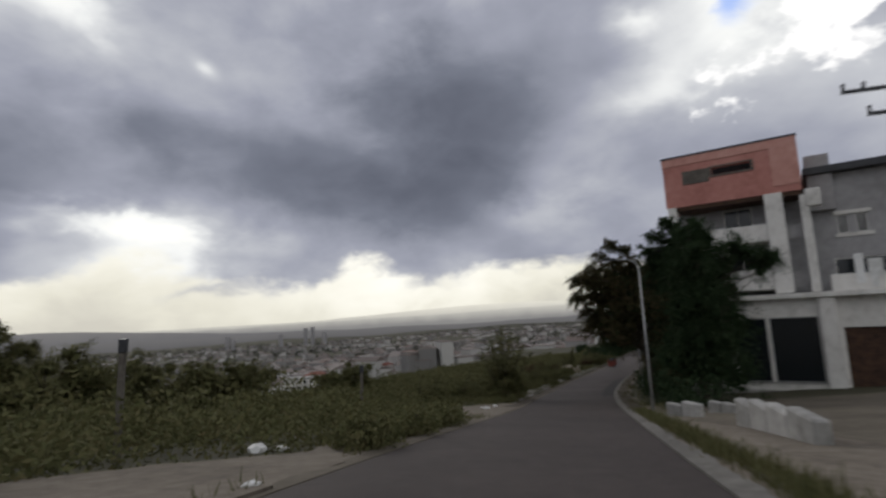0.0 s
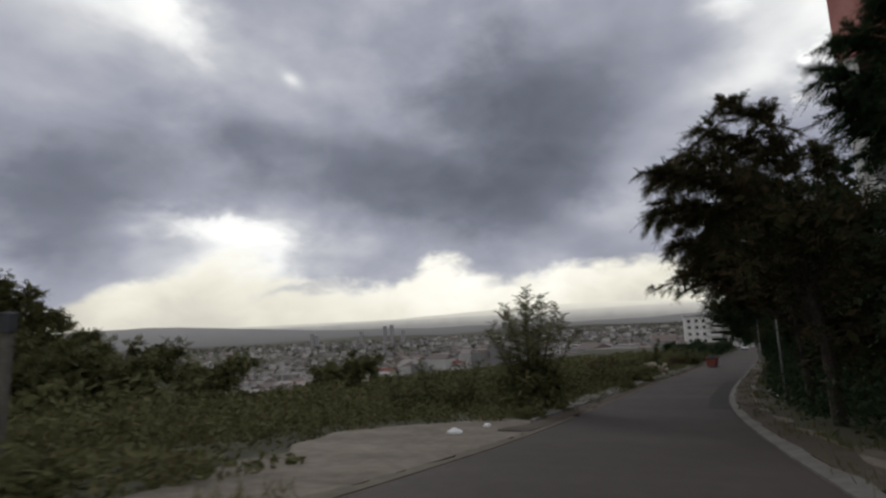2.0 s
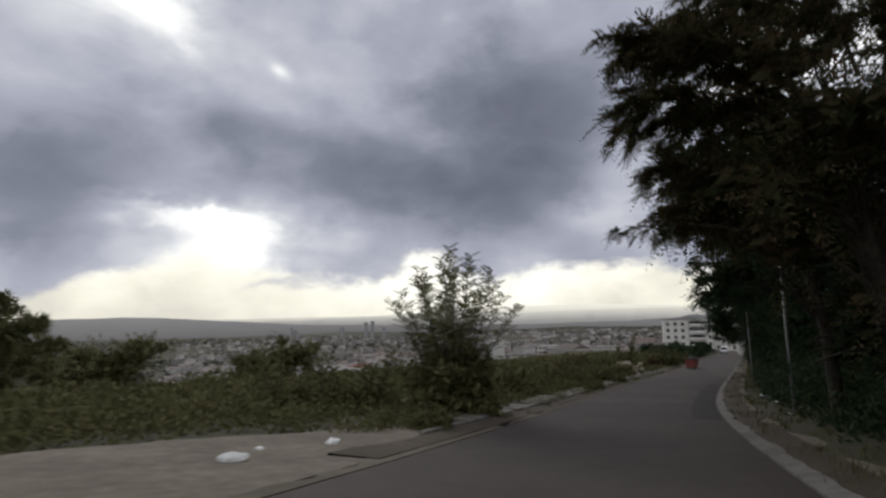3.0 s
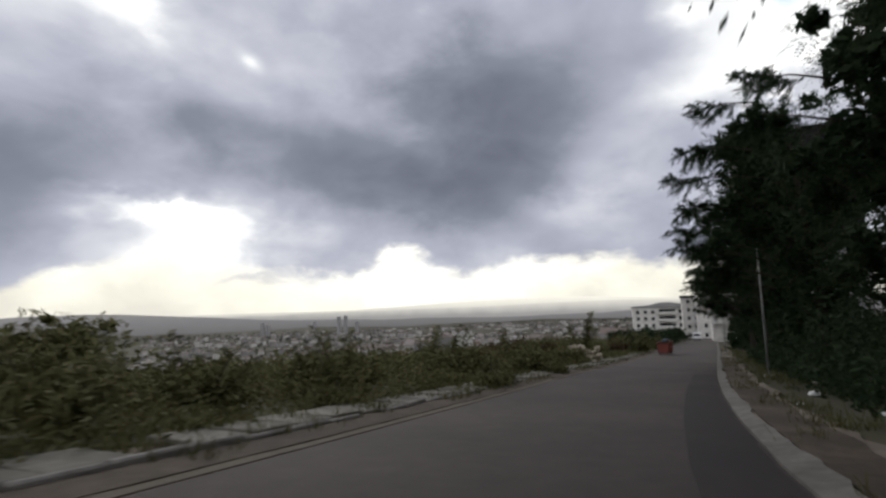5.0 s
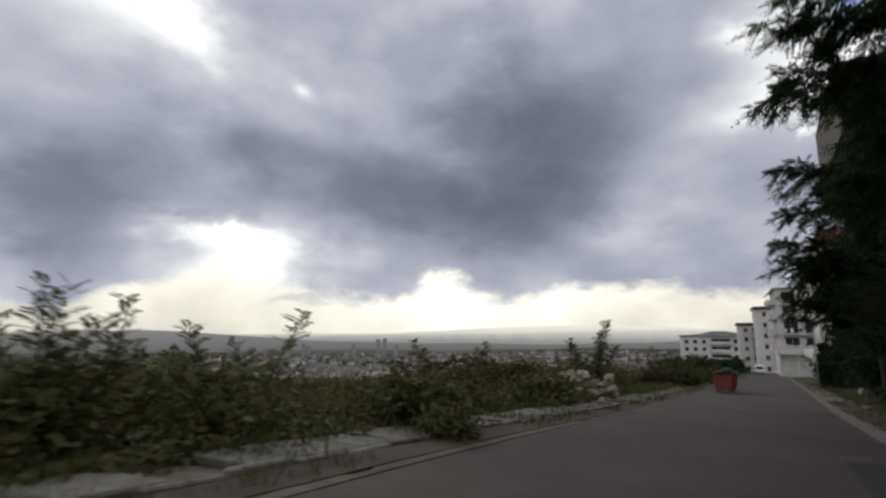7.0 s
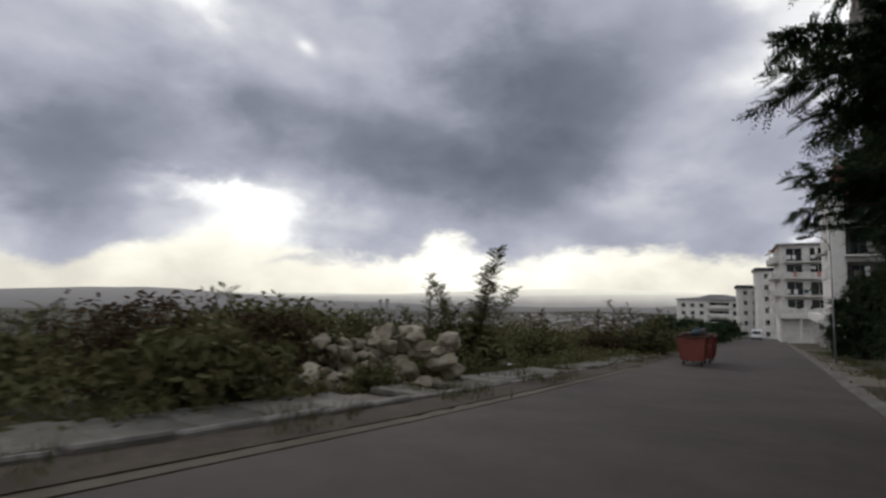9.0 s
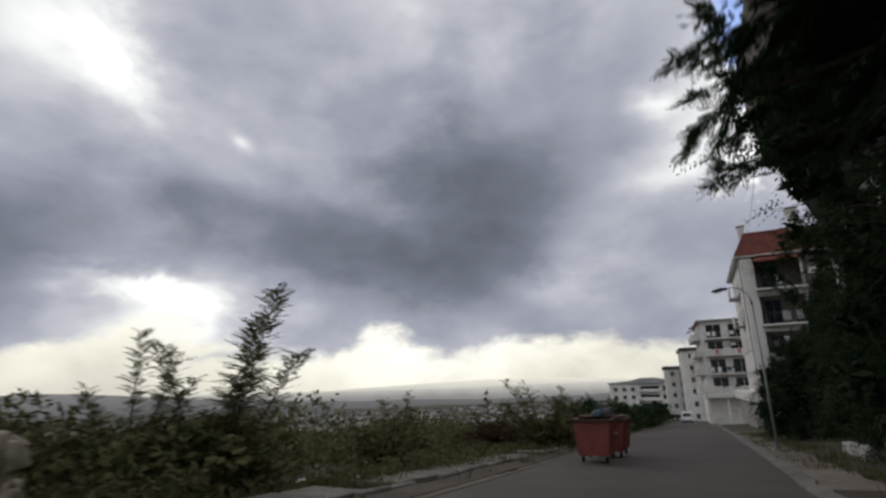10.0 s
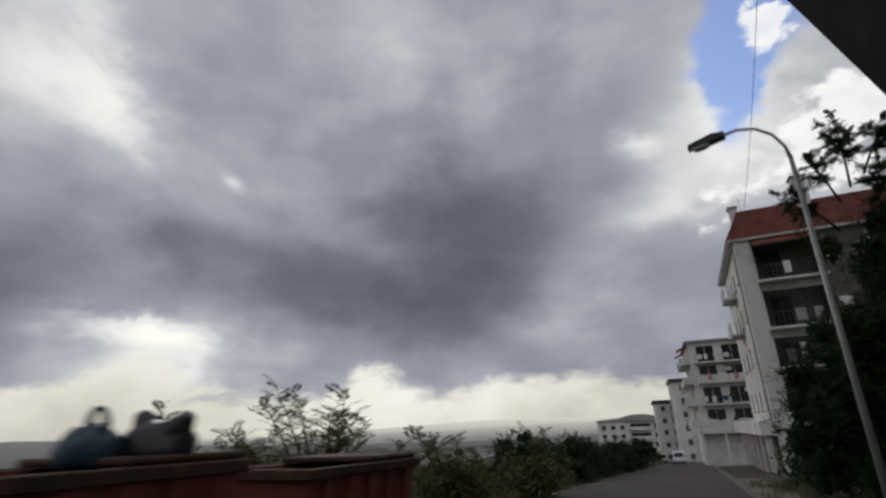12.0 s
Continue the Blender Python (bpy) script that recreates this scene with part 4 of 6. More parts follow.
# dense brown bushes beside the rubble
for i, (sx, sy, br, bh) in enumerate(((-5.4, 84.4, 1.5, 2.3), (-4.1, 82.9, 1.0, 1.8), (-6.6, 87.2, 1.5, 2.2), (-7.2, 82.0, 1.6, 2.2), (-4.4, 87.4, 1.0, 1.9))):
    feather_shrub(sx, sy, 3, bh * 0.9, "dense rounded brownish bush beside the rubble heap", M_RUSSET if i % 2 else M_WEED, name="dense_bush", spread=0.5, base=5200, seed=130 + i, base_r=br, base_h=bh, leaflet=0.11, spray=0.4, group="bushes round the rubble")
# a dark hem of bushes along the road edge
for i in range(9):
    feather_shrub(-4.75 - 0.25 * (i % 3), 11.0 + 1.12 * i, 3, 0.8, "low dark bush crowding the road edge", M_WEED, name="hem_bush", spread=0.4, base=1900, seed=150 + i, base_r=0.62, base_h=0.85, leaflet=0.075, spray=0.3, group="bushes along the road edge")
# low bushes on the verge
for i, (sx, sy) in enumerate(((-3.2, 60.5), (-5.2, 39.0), (-7.4, 22.5), (-5.4, 54.0), (-1.9, 69.0), (-3.1, 61.6), (-2.9, 84.2), (-1.5, 82.9), (-3.0, 86.3), (-1.3, 86.0), (-1.45, 87.2), (-2.5, 87.3), (-1.0, 88.0), (-2.0, 88.1))):
    feather_shrub(sx, sy, 4, 0.9, "low leafy bush at the edge of the road", M_WEED, name="low_bush", spread=0.5, base=1800, seed=70 + i, base_r=0.45, base_h=0.7, leaflet=0.07, spray=0.3, group="low bushes by the road")


def undergrowth():
    """Low scrub that covers the valley side."""
    n = 46000
    y = rng.uniform(-12, 190, n)
    off = np.where(y > 46, 2.0, 2.3) + 62 * rng.random(n) ** 1.6
    x = road_left(y) - off
    clump = np.array([noise.noise((a * 0.16, b * 0.16, 1.0)) + 0.5 * noise.noise((a * 0.5, b * 0.5, 2.0)) for a, b in zip(x, y)])
    bare = np.exp(-((y - 32) / 5.5) ** 2) * (off < 6.2) + np.exp(-((y - 6.5) / 3.6) ** 2) * (off < 4.4) + np.exp(-((y - 85) / 4.0) ** 2) * (off < 4.5)
    keep = (clump > -0.6) & (bare < 0.4)
    x, y, off, clump = x[keep], y[keep], off[keep], clump[keep]
    h = (0.4 + 1.35 * np.clip(clump + 0.35, 0, 1.1)) * np.clip(off / 5.5, 0.34, 1.3)
    k = 11
    z = ground_z(x, y)
    C = np.stack([x, y, z], 1).repeat(k, 0)
    s = h.repeat(k)
    up = rng.random(len(C)) ** 0.9
    wide = s * 0.55 * (1.0 - 0.85 * up)
    C += np.clip(rng.normal(size=C.shape), -1.7, 1.7) * np.stack([wide, wide, s * 0], 1)
    C[:, 2] += up * s * 1.15
    P = leaf_quads(C, (0.054 + 0.19 * np.clip(off.repeat(k) / 30, 0, 1))[:, None], 0.8, -0.2)
    ob = new("undergrowth", quads_mesh("undergrowth", P, M_WEED))
    tagged(ob, "tangled dark scrub covering the slope", "scrub", kind="stuff")
    # scrub under the roadside trees, in the dark leaf colour
    n = 9000
    y = rng.uniform(27, 128, n)
    off = 2.5 + 8.5 * rng.random(n)
    x = road_right(y) + off
    cl = np.array([noise.noise((a * 0.3, b * 0.3, 6.0)) for a, b in zip(x, y)])
    open_ground = ((y > 92) & (y < 112) & (off < 4.5)) | ((y < 45) & (off > 4.2))
    keep = (cl > -0.5) & ~open_ground
    x, y, off, cl = x[keep], y[keep], off[keep], cl[keep]
    h = (0.6 + 1.6 * np.clip(cl + 0.4, 0, 1)) * np.clip(off / 4.0, 0.4, 1.2)
    C = np.stack([x, y, ground_z(x, y)], 1).repeat(12, 0)
    s = h.repeat(12)
    C += np.clip(rng.normal(size=C.shape), -1.6, 1.6) * np.stack([s * 0.4, s * 0.4, s * 0], 1)
    C[:, 2] += rng.random(len(C)) ** 0.8 * s * 1.2
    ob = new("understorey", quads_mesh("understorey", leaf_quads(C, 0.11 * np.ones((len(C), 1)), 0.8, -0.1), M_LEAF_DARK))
    tagged(ob, "dark green scrub under the roadside trees", "scrub", kind="stuff")
    # dry grass and weeds on both verges
    n = 11000
    y = rng.uniform(-5, 125, n)
    left = rng.random(n) < 0.6
    off = 0.35 + 2.6 * rng.random(n) ** 0.8
    x = np.where(left, road_left(y) - off, road_right(y) + off)
    cl = np.array([noise.noise((a * 0.8, b * 0.5, 9.0)) for a, b in zip(x, y)])
    keep = (cl > 0.05) & ~(left & (y < 11) & (off > 0.7)) & ~(left & (y > 24) & (y < 37))
    x, y = x[keep], y[keep]
    ys_ = rng.uniform(2, 27, 1500)
    open_right = (x < road_left(y) + 1) | (y > 27) | (x < road_right(y) + 1.0)
    x, y = x[open_right], y[open_right]
    x, y = np.concatenate([x, road_right(ys_) + 0.5 + 0.42 * rng.random(1500)]), np.concatenate([y, ys_])
    m = 6
    C = np.stack([x, y, road_z(y) + 0.02], 1).repeat(m, 0) + rng.normal(size=(len(x) * m, 3)) * np.array([0.10, 0.10, 0])
    up = rng.normal(size=(len(C), 3)) * 0.4 + np.array([0, 0, 1.0])
    hgt = rng.uniform(0.06, 0.22, (len(C), 1))
    side = rng.normal(size=(len(C), 3))
    side[:, 2] = 0
    side /= np.linalg.norm(side, axis=1)[:, None]
    P = np.stack([C - side * 0.012, C + side * 0.012, C + up * hgt + side * 0.004, C + up * hgt - side * 0.004], 1)
    ob = new("verge_grass", quads_mesh("verge_grass", P, M_WEED))
    tagged(ob, "dry grass tufts on the dusty verges", "grass", kind="stuff")


undergrowth()

# ---- buildings ----


def pierced(u0, u1, z0, z1, holes, place):
    """One connected wall with openings through it. place(u, z, side) gives a corner; side is 0 outside, 1 inside."""
    us = sorted({u0, u1} | {min(max(v, u0), u1) for h in holes for v in h[:2]})
    zs = sorted({z0, z1} | {min(max(v, z0), z1) for h in holes for v in h[2:4]})
    nu, nz = len(us) - 1, len(zs) - 1
    solid = [[not any(h[0] < (us[i] + us[i + 1]) / 2 < h[1] and h[2] < (zs[k] + zs[k + 1]) / 2 < h[3] for h in holes) for k in range(nz)] for i in range(nu)]
    ids, vs, fs = {}, [], []

    def vert(i, k, s):
        if (i, k, s) not in ids:
            ids[(i, k, s)] = len(vs)
            vs.append(place(us[i], zs[k], s))
        return ids[(i, k, s)]

    for i in range(nu):
        for k in range(nz):
            if not solid[i][k]:
                continue
            for s in (0, 1):
                fs.append((vert(i, k, s), vert(i + 1, k, s), vert(i + 1, k + 1, s), vert(i, k + 1, s)))
            for di, dk, a, b in ((-1, 0, (i, k), (i, k + 1)), (1, 0, (i + 1, k), (i + 1, k + 1)), (0, -1, (i, k), (i + 1, k)), (0, 1, (i, k + 1), (i + 1, k + 1))):
                p, q = i + di, k + dk
                if not (0 <= p < nu and 0 <= q < nz and solid[p][q]):
                    fs.append((vert(*a, 0), vert(*b, 0), vert(*b, 1), vert(*a, 1)))
    return MB().add(vs, fs)


def front_wall(parent, name, u0, u1, z0, z1, holes, mat, y=0.0, thick=0.25, label=""):
    return part(name, pierced(u0, u1, z0, z1, holes, lambda u, z, s: (u, y + thick * s, z)), mat, parent, label)


def side_wall(parent, name, v0, v1, z0, z1, holes, mat, x=0.0, thick=0.25, label=""):
    return part(name, pierced(v0, v1, z0, z1, holes, lambda v, z, s: (x + thick * s, v, z)), mat, parent, label)


def window_front(parent, u0, u1, z0, z1, y=0.0, frame_mat=None, bars=1, label=""):
    """A window in a wall that faces -y: frame with bars set into the opening, pane and sill."""
    fm = frame_mat or M_WHITE
    f = MB()
    w = 0.07
    for a, b, c, d in ((u0, u0 + w, z0, z1), (u1 - w, u1, z0, z1), (u0 + w, u1 - w, z0, z0 + w), (u0 + w, u1 - w, z1 - w, z1)):
        f.box(a, b, y + 0.06, y + 0.13, c, d)
    for k in range(bars):
        c = u0 + (u1 - u0) * (k + 1) / (bars + 1)
        f.box(c - 0.03, c + 0.03, y + 0.07, y + 0.12, z0 + w, z1 - w)
    win = part("window", f, fm, parent, label)
    part("pane", MB().box(u0 + 0.02, u1 - 0.02, y + 0.14, y + 0.16, z0 + 0.02, z1 - 0.02), M_GLASS, win)
    part("sill", MB().box(u0 - 0.08, u1 + 0.08, y - 0.09, y + 0.05, z0 - 0.07, z0), M_CONCRETE, win)
    return win


def window_side(parent, v0, v1, z0, z1, x=0.0, frame_mat=None):
    fm = frame_mat or M_WHITE
    f = MB()
    w = 0.07
    for a, b, c, d in ((v0, v0 + w, z0, z1), (v1 - w, v1, z0, z1), (v0 + w, v1 - w, z0, z0 + w), (v0 + w, v1 - w, z1 - w, z1)):
        f.box(x + 0.06, x + 0.13, a, b, c, d)
    win = part("window", f, fm, parent)
    part("pane", MB().box(x + 0.14, x + 0.16, v0 + 0.02, v1 - 0.02, z0 + 0.02, z1 - 0.02), M_GLASS, win)
    part("sill", MB().box(x - 0.09, x + 0.05, v0 - 0.08, v1 + 0.08, z0 - 0.07, z0), M_CONCRETE, win)
    return win


def balcony(parent, u0, u1, z, out, y=0.0, height=1.0, solid=True, mat=None, rails=9):
    """A slab that stands out of a wall facing -y, with a solid parapet or a railing."""
    slab = part("balcony", MB().bevel_box(u0, u1, y - out, y + 0.05, z - 0.18, z, 0.02), mat or M_WHITE, parent)
    if solid:
        mb = MB().bevel_box(u0, u1, y - out, y - out + 0.12, z + 0.004, z + height, 0.02)
        mb.box(u0, u0 + 0.12, y - out + 0.12, y, z + 0.004, z + height).box(u1 - 0.12, u1, y - out + 0.12, y, z + 0.004, z + height)
        part("parapet", mb, mat or M_WHITE, slab)
    else:
        mb = MB()
        mb.box(u0, u1, y - out, y - out + 0.05, z + height - 0.06, z + height)
        for k in range(rails + 1):
            c = u0 + 0.03 + (u1 - u0 - 0.06) * k / rails
            mb.box(c - 0.015, c + 0.015, y - out + 0.01, y - out + 0.04, z, z + height - 0.06)
        part("railing", mb, M_DARKGREY, slab)
    return slab


def red_crown_building():
    """Raw four-level block with a red top, white columns, deep balconies and a glazed ground floor."""
    t = thing("red_crown_building", "unfinished building with faded red top and white columns", "building", at=(7.9, 45.05, -5.6), turn=-19.8)
    part("core", MB().box(0.3, 9.0, 3.0, 13.0, -1.0, 16.4), M_GREY, t, "dark recessed inner walls")
    # crown with a slot and a faded panel
    crown = front_wall(t, "crown", -0.1, 9.0, 14.4, 18.4, [(3.4, 6.05, 16.55, 17.1)], M_RED, -0.2, 0.4, "faded red crown wall")
    part("crown_side", MB().box(-0.1, 0.3, 0.2, 12.9, 14.4, 18.4).box(8.6, 9.0, 0.2, 12.9, 14.4, 18.4).box(0.3, 8.6, 12.5, 12.9, 14.4, 18.4), M_RED, crown)
    # Wall behind the slot; its shade is put into the near-black colour.
    part("inner_wall", MB().box(0.3, 8.6, 3.4, 3.6, 14.75, 18.4), M_SHADE_DARK, crown)
    part("floor_slab", MB().box(0.3, 8.6, 0.2, 12.5, 14.45, 14.75), M_CONCRETE, crown)
    part("coping", MB().bevel_box(-0.2, 9.1, -0.3, 0.3, 18.403, 18.55, 0.02).box(-0.2, 0.4, 0.3, 13.0, 18.403, 18.55), M_DARKGREY, crown)
    fr = MB()
    for a_, b_, c_, d_ in ((3.2, 6.25, 17.12, 17.24), (3.2, 6.25, 16.4, 16.53), (3.2, 3.38, 16.53, 17.12), (6.07, 6.25, 16.53, 17.12)):
        fr.box(a_, b_, -0.27, -0.2, c_, d_)
    part("slot_frame", fr, M_WOOD_AND_SHADE, crown, "faded ochre frame round the slot")
    part("upper_band", MB().bevel_box(-0.14, 9.04, -0.26, -0.2, 17.75, 18.4, 0.01), M_SALMON, crown, "paler salmon band")
    part("corner_pier", MB().bevel_box(7.3, 9.04, -0.26, -0.2, 14.9, 17.74, 0.01), M_SALMON, crown, "paler salmon pier")
    part("faded_panel", MB().bevel_box(1.3, 3.2, -0.24, -0.2, 16.1, 17.2, 0.01), M_WOOD_AND_SHADE, crown, "faded ochre panel")
    # columns
    for a, b, z1 in ((6.6, 7.75, 14.4), (8.75, 9.3, 14.0), (0.0, 0.6, 14.4)):
        part("column", MB().bevel_box(a, b, -0.35, 0.5, 7.1, z1, 0.04), M_WHITE, t)
    for z, h, out in ((11.0, 1.25, 0.15), (7.45, 1.45, 0.15)):
        mb = MB().bevel_box(0.6, 6.6, -out, 0.15, z, z + h, 0.03).box(0.6, 6.6, 0.15, 3.0, z - 0.05, z + 0.2)
        part("balcony", mb, M_WHITE, t)
        mb = MB().box(7.75, 8.75, 0.4, 0.55, z, z + h * 0.8)
        part("balcony", mb, M_GREY, t)
    for z in (8.9, 12.3):
        front_wall(t, "back_wall", 0.6, 6.6, z, z + 2.1, [(1.2, 2.6, z, z + 1.9), (3.6, 5.6, z + 0.1, z + 1.7)], M_GREY, 2.6, 0.3)
        window_front(t, 3.6, 5.6, z + 0.1, z + 1.7, 2.6)
    # ground floor: cornice, glazing, pillars, garage bay
    part("cornice", MB().bevel_box(-0.4, 15.0, -1.1, 0.3, 6.7, 7.05, 0.03), M_WHITE, t)
    front_wall(t, "ground_wall", 0.0, 9.8, 0.0, 6.7, [(0.6, 3.2, 0.9, 5.4), (3.75, 5.75, 0.9, 5.4), (5.95, 8.85, 0.9, 5.4)], M_WHITE, -0.6, 0.35)
    for a, b in ((0.6, 3.2), (3.75, 5.75), (5.95, 8.85)):
        window_front(t, a, b, 0.9, 5.4, -0.6, M_STEEL, 0)
    part("capital", MB().bevel_box(9.1, 10.0, -0.45, 0.5, 13.1, 14.35, 0.05), M_WHITE, t)
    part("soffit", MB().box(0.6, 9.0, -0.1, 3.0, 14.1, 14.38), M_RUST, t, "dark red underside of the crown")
    for u_, w_, z_, h_ in ((11.3, 0.5, 7.5, 2.0), (12.0, 0.8, 7.9, 1.2), (12.1, 0.35, 7.2, 0.7), (13.2, 0.6, 7.6, 1.6)):
        part("washing", MB().bevel_box(u_, u_ + w_, -0.06, -0.03, z_, z_ + h_, 0.01), M_PAPER, t, "white cloth hung over the terrace")
    part("pillar", MB().bevel_box(8.95, 9.9, -0.95, 0.2, -0.6, 6.7, 0.05), M_WHITE, t)
    part("ground_side", MB().box(0.0, 0.3, -0.24, 13.0, -0.6, 6.7), M_WHITE, t)
    part("plinth", MB().box(-0.05, 9.85, -0.75, -0.2, -1.2, 0.35), M_CONCRETE, t)
    # garage bay and grey wing behind
    front_wall(t, "garage_wall", 9.9, 20.0, -1.2, 6.7, [(10.2, 14.6, -1.2, 4.6), (15.4, 19.4, -1.2, 4.6)], M_WHITE, -0.3, 0.35)
    for a in (10.2, 15.4):
        door = part("garage_door", MB().box(a, a + 4.2, -0.06, -0.02, -1.2, 4.56), M_RUST, t, "brown slatted shutter")
        for k in range(16):
            part("slat", MB().bevel_box(a, a + 4.2, -0.1, -0.062, -1.2 + k * 0.36, -1.2 + k * 0.36 + 0.34, 0.015), M_RUST, door)
    front_wall(t, "wing_wall", 9.3, 20.0, 6.7, 16.0, [(10.9, 11.5, 11.2, 12.6), (12.0, 12.6, 11.2, 12.6), (14.2, 15.6, 11.2, 12.6), (10.4, 13.4, 7.4, 9.4)], M_GREY, 2.6, 0.3)
    for a, b, c, d in ((10.9, 11.5, 11.2, 12.6), (12.0, 12.6, 11.2, 12.6), (14.2, 15.6, 11.2, 12.6), (10.4, 13.4, 7.4, 9.4)):
        window_front(t, a, b, c, d, 2.6)
    for c in (12.6, 10.95):
        part("window_band", MB().box(10.7, 12.9, 2.5, 2.6, c, c + 0.25), M_WHITE, t)
    part("wing_roof", MB().bevel_box(9.2, 20.4, 1.7, 13.0, 15.7, 16.25, 0.04), M_DARKGREY, t, "dark overhanging roof edge")
    part("wing_side", MB().box(19.7, 20.0, 2.9, 13.0, 6.7, 16.0).box(9.3, 19.7, 12.7, 13.0, -1.0, 16.0), M_GREY, t)
    part("stair_tower", MB().bevel_box(9.4, 10.9, 2.0, 5.0, 13.0, 17.2, 0.03), M_GREY, t)
    part("terrace_wall", MB().bevel_box(9.9, 20.0, 0.0, 0.2, 7.05, 8.2, 0.03), M_WHITE, t)


red_crown_building()


def tiled_roof(parent, x0, x1, y0, y1, z, rise, mat=None):
    """A hipped roof of ridged tile rows."""
    w, l = (x1 - x0), (y1 - y0)
    k = min(w, l) / 2
    cx, cy = (x0 + x1) / 2, (y0 + y1) / 2
    hx, hy = max(w / 2 - k, 0.2), max(l / 2 - k, 0.2)
    mb = MB()
    n = 12
    for i in range(n):
        f0, f1 = i / n, (i + 1) / n

        def ring(f, dz):
            ax, ay = w / 2 * (1 - f) + hx * f, l / 2 * (1 - f) + hy * f
            return [(cx - ax, cy - ay, z + rise * f + dz), (cx + ax, cy - ay, z + rise * f + dz), (cx + ax, cy + ay, z + rise * f + dz), (cx - ax, cy + ay, z + rise * f + dz)]
        a, b = ring(f0, 0.05), ring(f1, 0.0)
        mb.add(a + b, [(j, (j + 1) % 4, (j + 1) % 4 + 4, j + 4) for j in range(4)])
        mb.add(ring(f0, 0.0) + a, [(j, (j + 1) % 4, (j + 1) % 4 + 4, j + 4) for j in range(4)])
    mb.box(cx - hx, cx + hx, cy - hy, cy + hy, z + rise - 0.05, z + rise + 0.04)
    return part("roof", mb, mat or M_ROOF, parent, "weathered red tile roof")


def chimney(parent, x, y, z0, z1, w=0.7):
    c = part("chimney", MB().bevel_box(x - w / 2, x + w / 2, y - w / 2, y + w / 2, z0, z1, 0.03), M_WHITE, parent, "white rendered chimney")
    part("cap", MB().bevel_box(x - w / 2 - 0.1, x + w / 2 + 0.1, y - w / 2 - 0.1, y + w / 2 + 0.1, z1 + 0.003, z1 + 0.16, 0.02), M_CONCRETE, c)


def corner_flats():
    """Flats with a red tile roof; balconies stacked on the end wall, small windows along the street."""
    t = thing("corner_flats", "white block of flats with stacked balconies and red roof", "building", at=(19.8, 137.5, -11.4), turn=-9.1)
    fl = [3.2, 6.8, 9.5, 12.9]
    tops = [6.5, 9.2, 12.6, 16.2]
    holes = []
    for z0, z1 in zip(fl, tops):
        holes.append((1.1, 4.9, z0 + 0.1, z1 - 0.25))
        holes.append((8.2, 11.8, z0 + 0.1, z1 - 0.25))
    front_wall(t, "end_wall", 0.0, 13.0, 0.0, 16.4, holes, M_WHITE, 0, 0.3)
    part("pilaster", MB().bevel_box(-0.06, 1.0, -0.25, -0.003, 0.0, 16.3, 0.04), M_WHITE, t)
    # Brown stands in for the shade on this part of the end wall.
    part("brick_strip", MB().bevel_box(5.1, 8.0, -0.12, -0.003, 3.0, 16.3, 0.03), M_WOOD_AND_SHADE, t, "strip of wall with shade painted brown")
    for z0, z1 in zip(fl, tops):
        for a, b in ((1.1, 4.9), (8.2, 11.8)):
            # Recess walls in dark brown: the balcony shade is put into their colour.
            part("recess", MB().box(a - 0.1, b + 0.1, 1.5, 1.6, z0, z1).box(a - 0.1, a - 0.004, 0.3, 1.5, z0, z1).box(b + 0.004, b + 0.1, 0.3, 1.5, z0, z1), M_WOOD_AND_SHADE, t)
            window_front(t, a + 0.5, a + 1.9, z0 + 0.1, z1 - 0.5, 1.3, M_DARKGREY)
            balcony(t, a - 0.15, b + 0.25, z0 + 0.08, 1.1, 0.0, 1.05, False, M_WHITE, 14)
    part("washing", MB().bevel_box(2.4, 2.75, -0.95, -0.93, 7.2, 8.4, 0.005), M_PAPER, t, "pale cloth hung on a balcony")
    # street side
    sh = []
    for z0 in (4.2, 7.5, 10.6, 13.6):
        for v in (1.6, 4.6, 7.6, 10.6):
            sh.append((v, v + 1.1, z0, z0 + 1.4))
    side_wall(t, "street_wall", 0.3, 13.5, 3.4, 16.4, sh, M_WHITE, 0, 0.3)
    for v0, v1, z0, z1 in sh:
        window_side(t, v0, v1, z0, z1)
    part("core", MB().box(0.35, 12.6, 1.65, 13.2, 0, 16.3), M_GREY, t)
    part("back_wall", MB().box(0, 13.0, 13.5, 13.8, 0, 16.4).box(12.7, 13.0, 0.3, 13.5, 0, 16.4), M_WHITE, t)
    # tile courses: one folded sheet, each course stepping in under the next
    ring = lambda i, z: [(i, i - 0.05, z), (13.0 - i, i - 0.05, z), (13.0 - i, 13.8 - i, z), (i, 13.8 - i, z)]
    levels = []
    for k in range(9):
        i0, i1 = -0.5 + 1.3 * k / 9, -0.5 + 1.3 * (k + 1) / 9
        levels += [(i0 - 0.06, 16.4 + 2.5 * k / 9), (i1, 16.4 + 2.5 * (k + 1) / 9)]
    attic = MB().add([p for i, z in levels for p in ring(i, z)], [(4 * n + j, 4 * n + (j + 1) % 4, 4 * n + (j + 1) % 4 + 4, 4 * n + j + 4) for n in range(17) for j in range(4)])
    part("mansard_roof", attic, M_ROOF, t, "steep red tile roof")
    part("roof_deck", MB().box(0.7, 12.3, 0.7, 13.1, 18.8, 18.95), M_ROOF, t)
    for z0 in (13.3, 10.3):
        slab = part("balcony", MB().bevel_box(-0.95, -0.004, 5.9, 8.6, z0 - 0.15, z0, 0.02), M_WHITE, t)
        part("parapet", MB().bevel_box(-0.95, -0.85, 5.9, 8.6, z0 + 0.004, z0 + 0.95, 0.02), M_WHITE, slab)
    rd = random.Random(44)
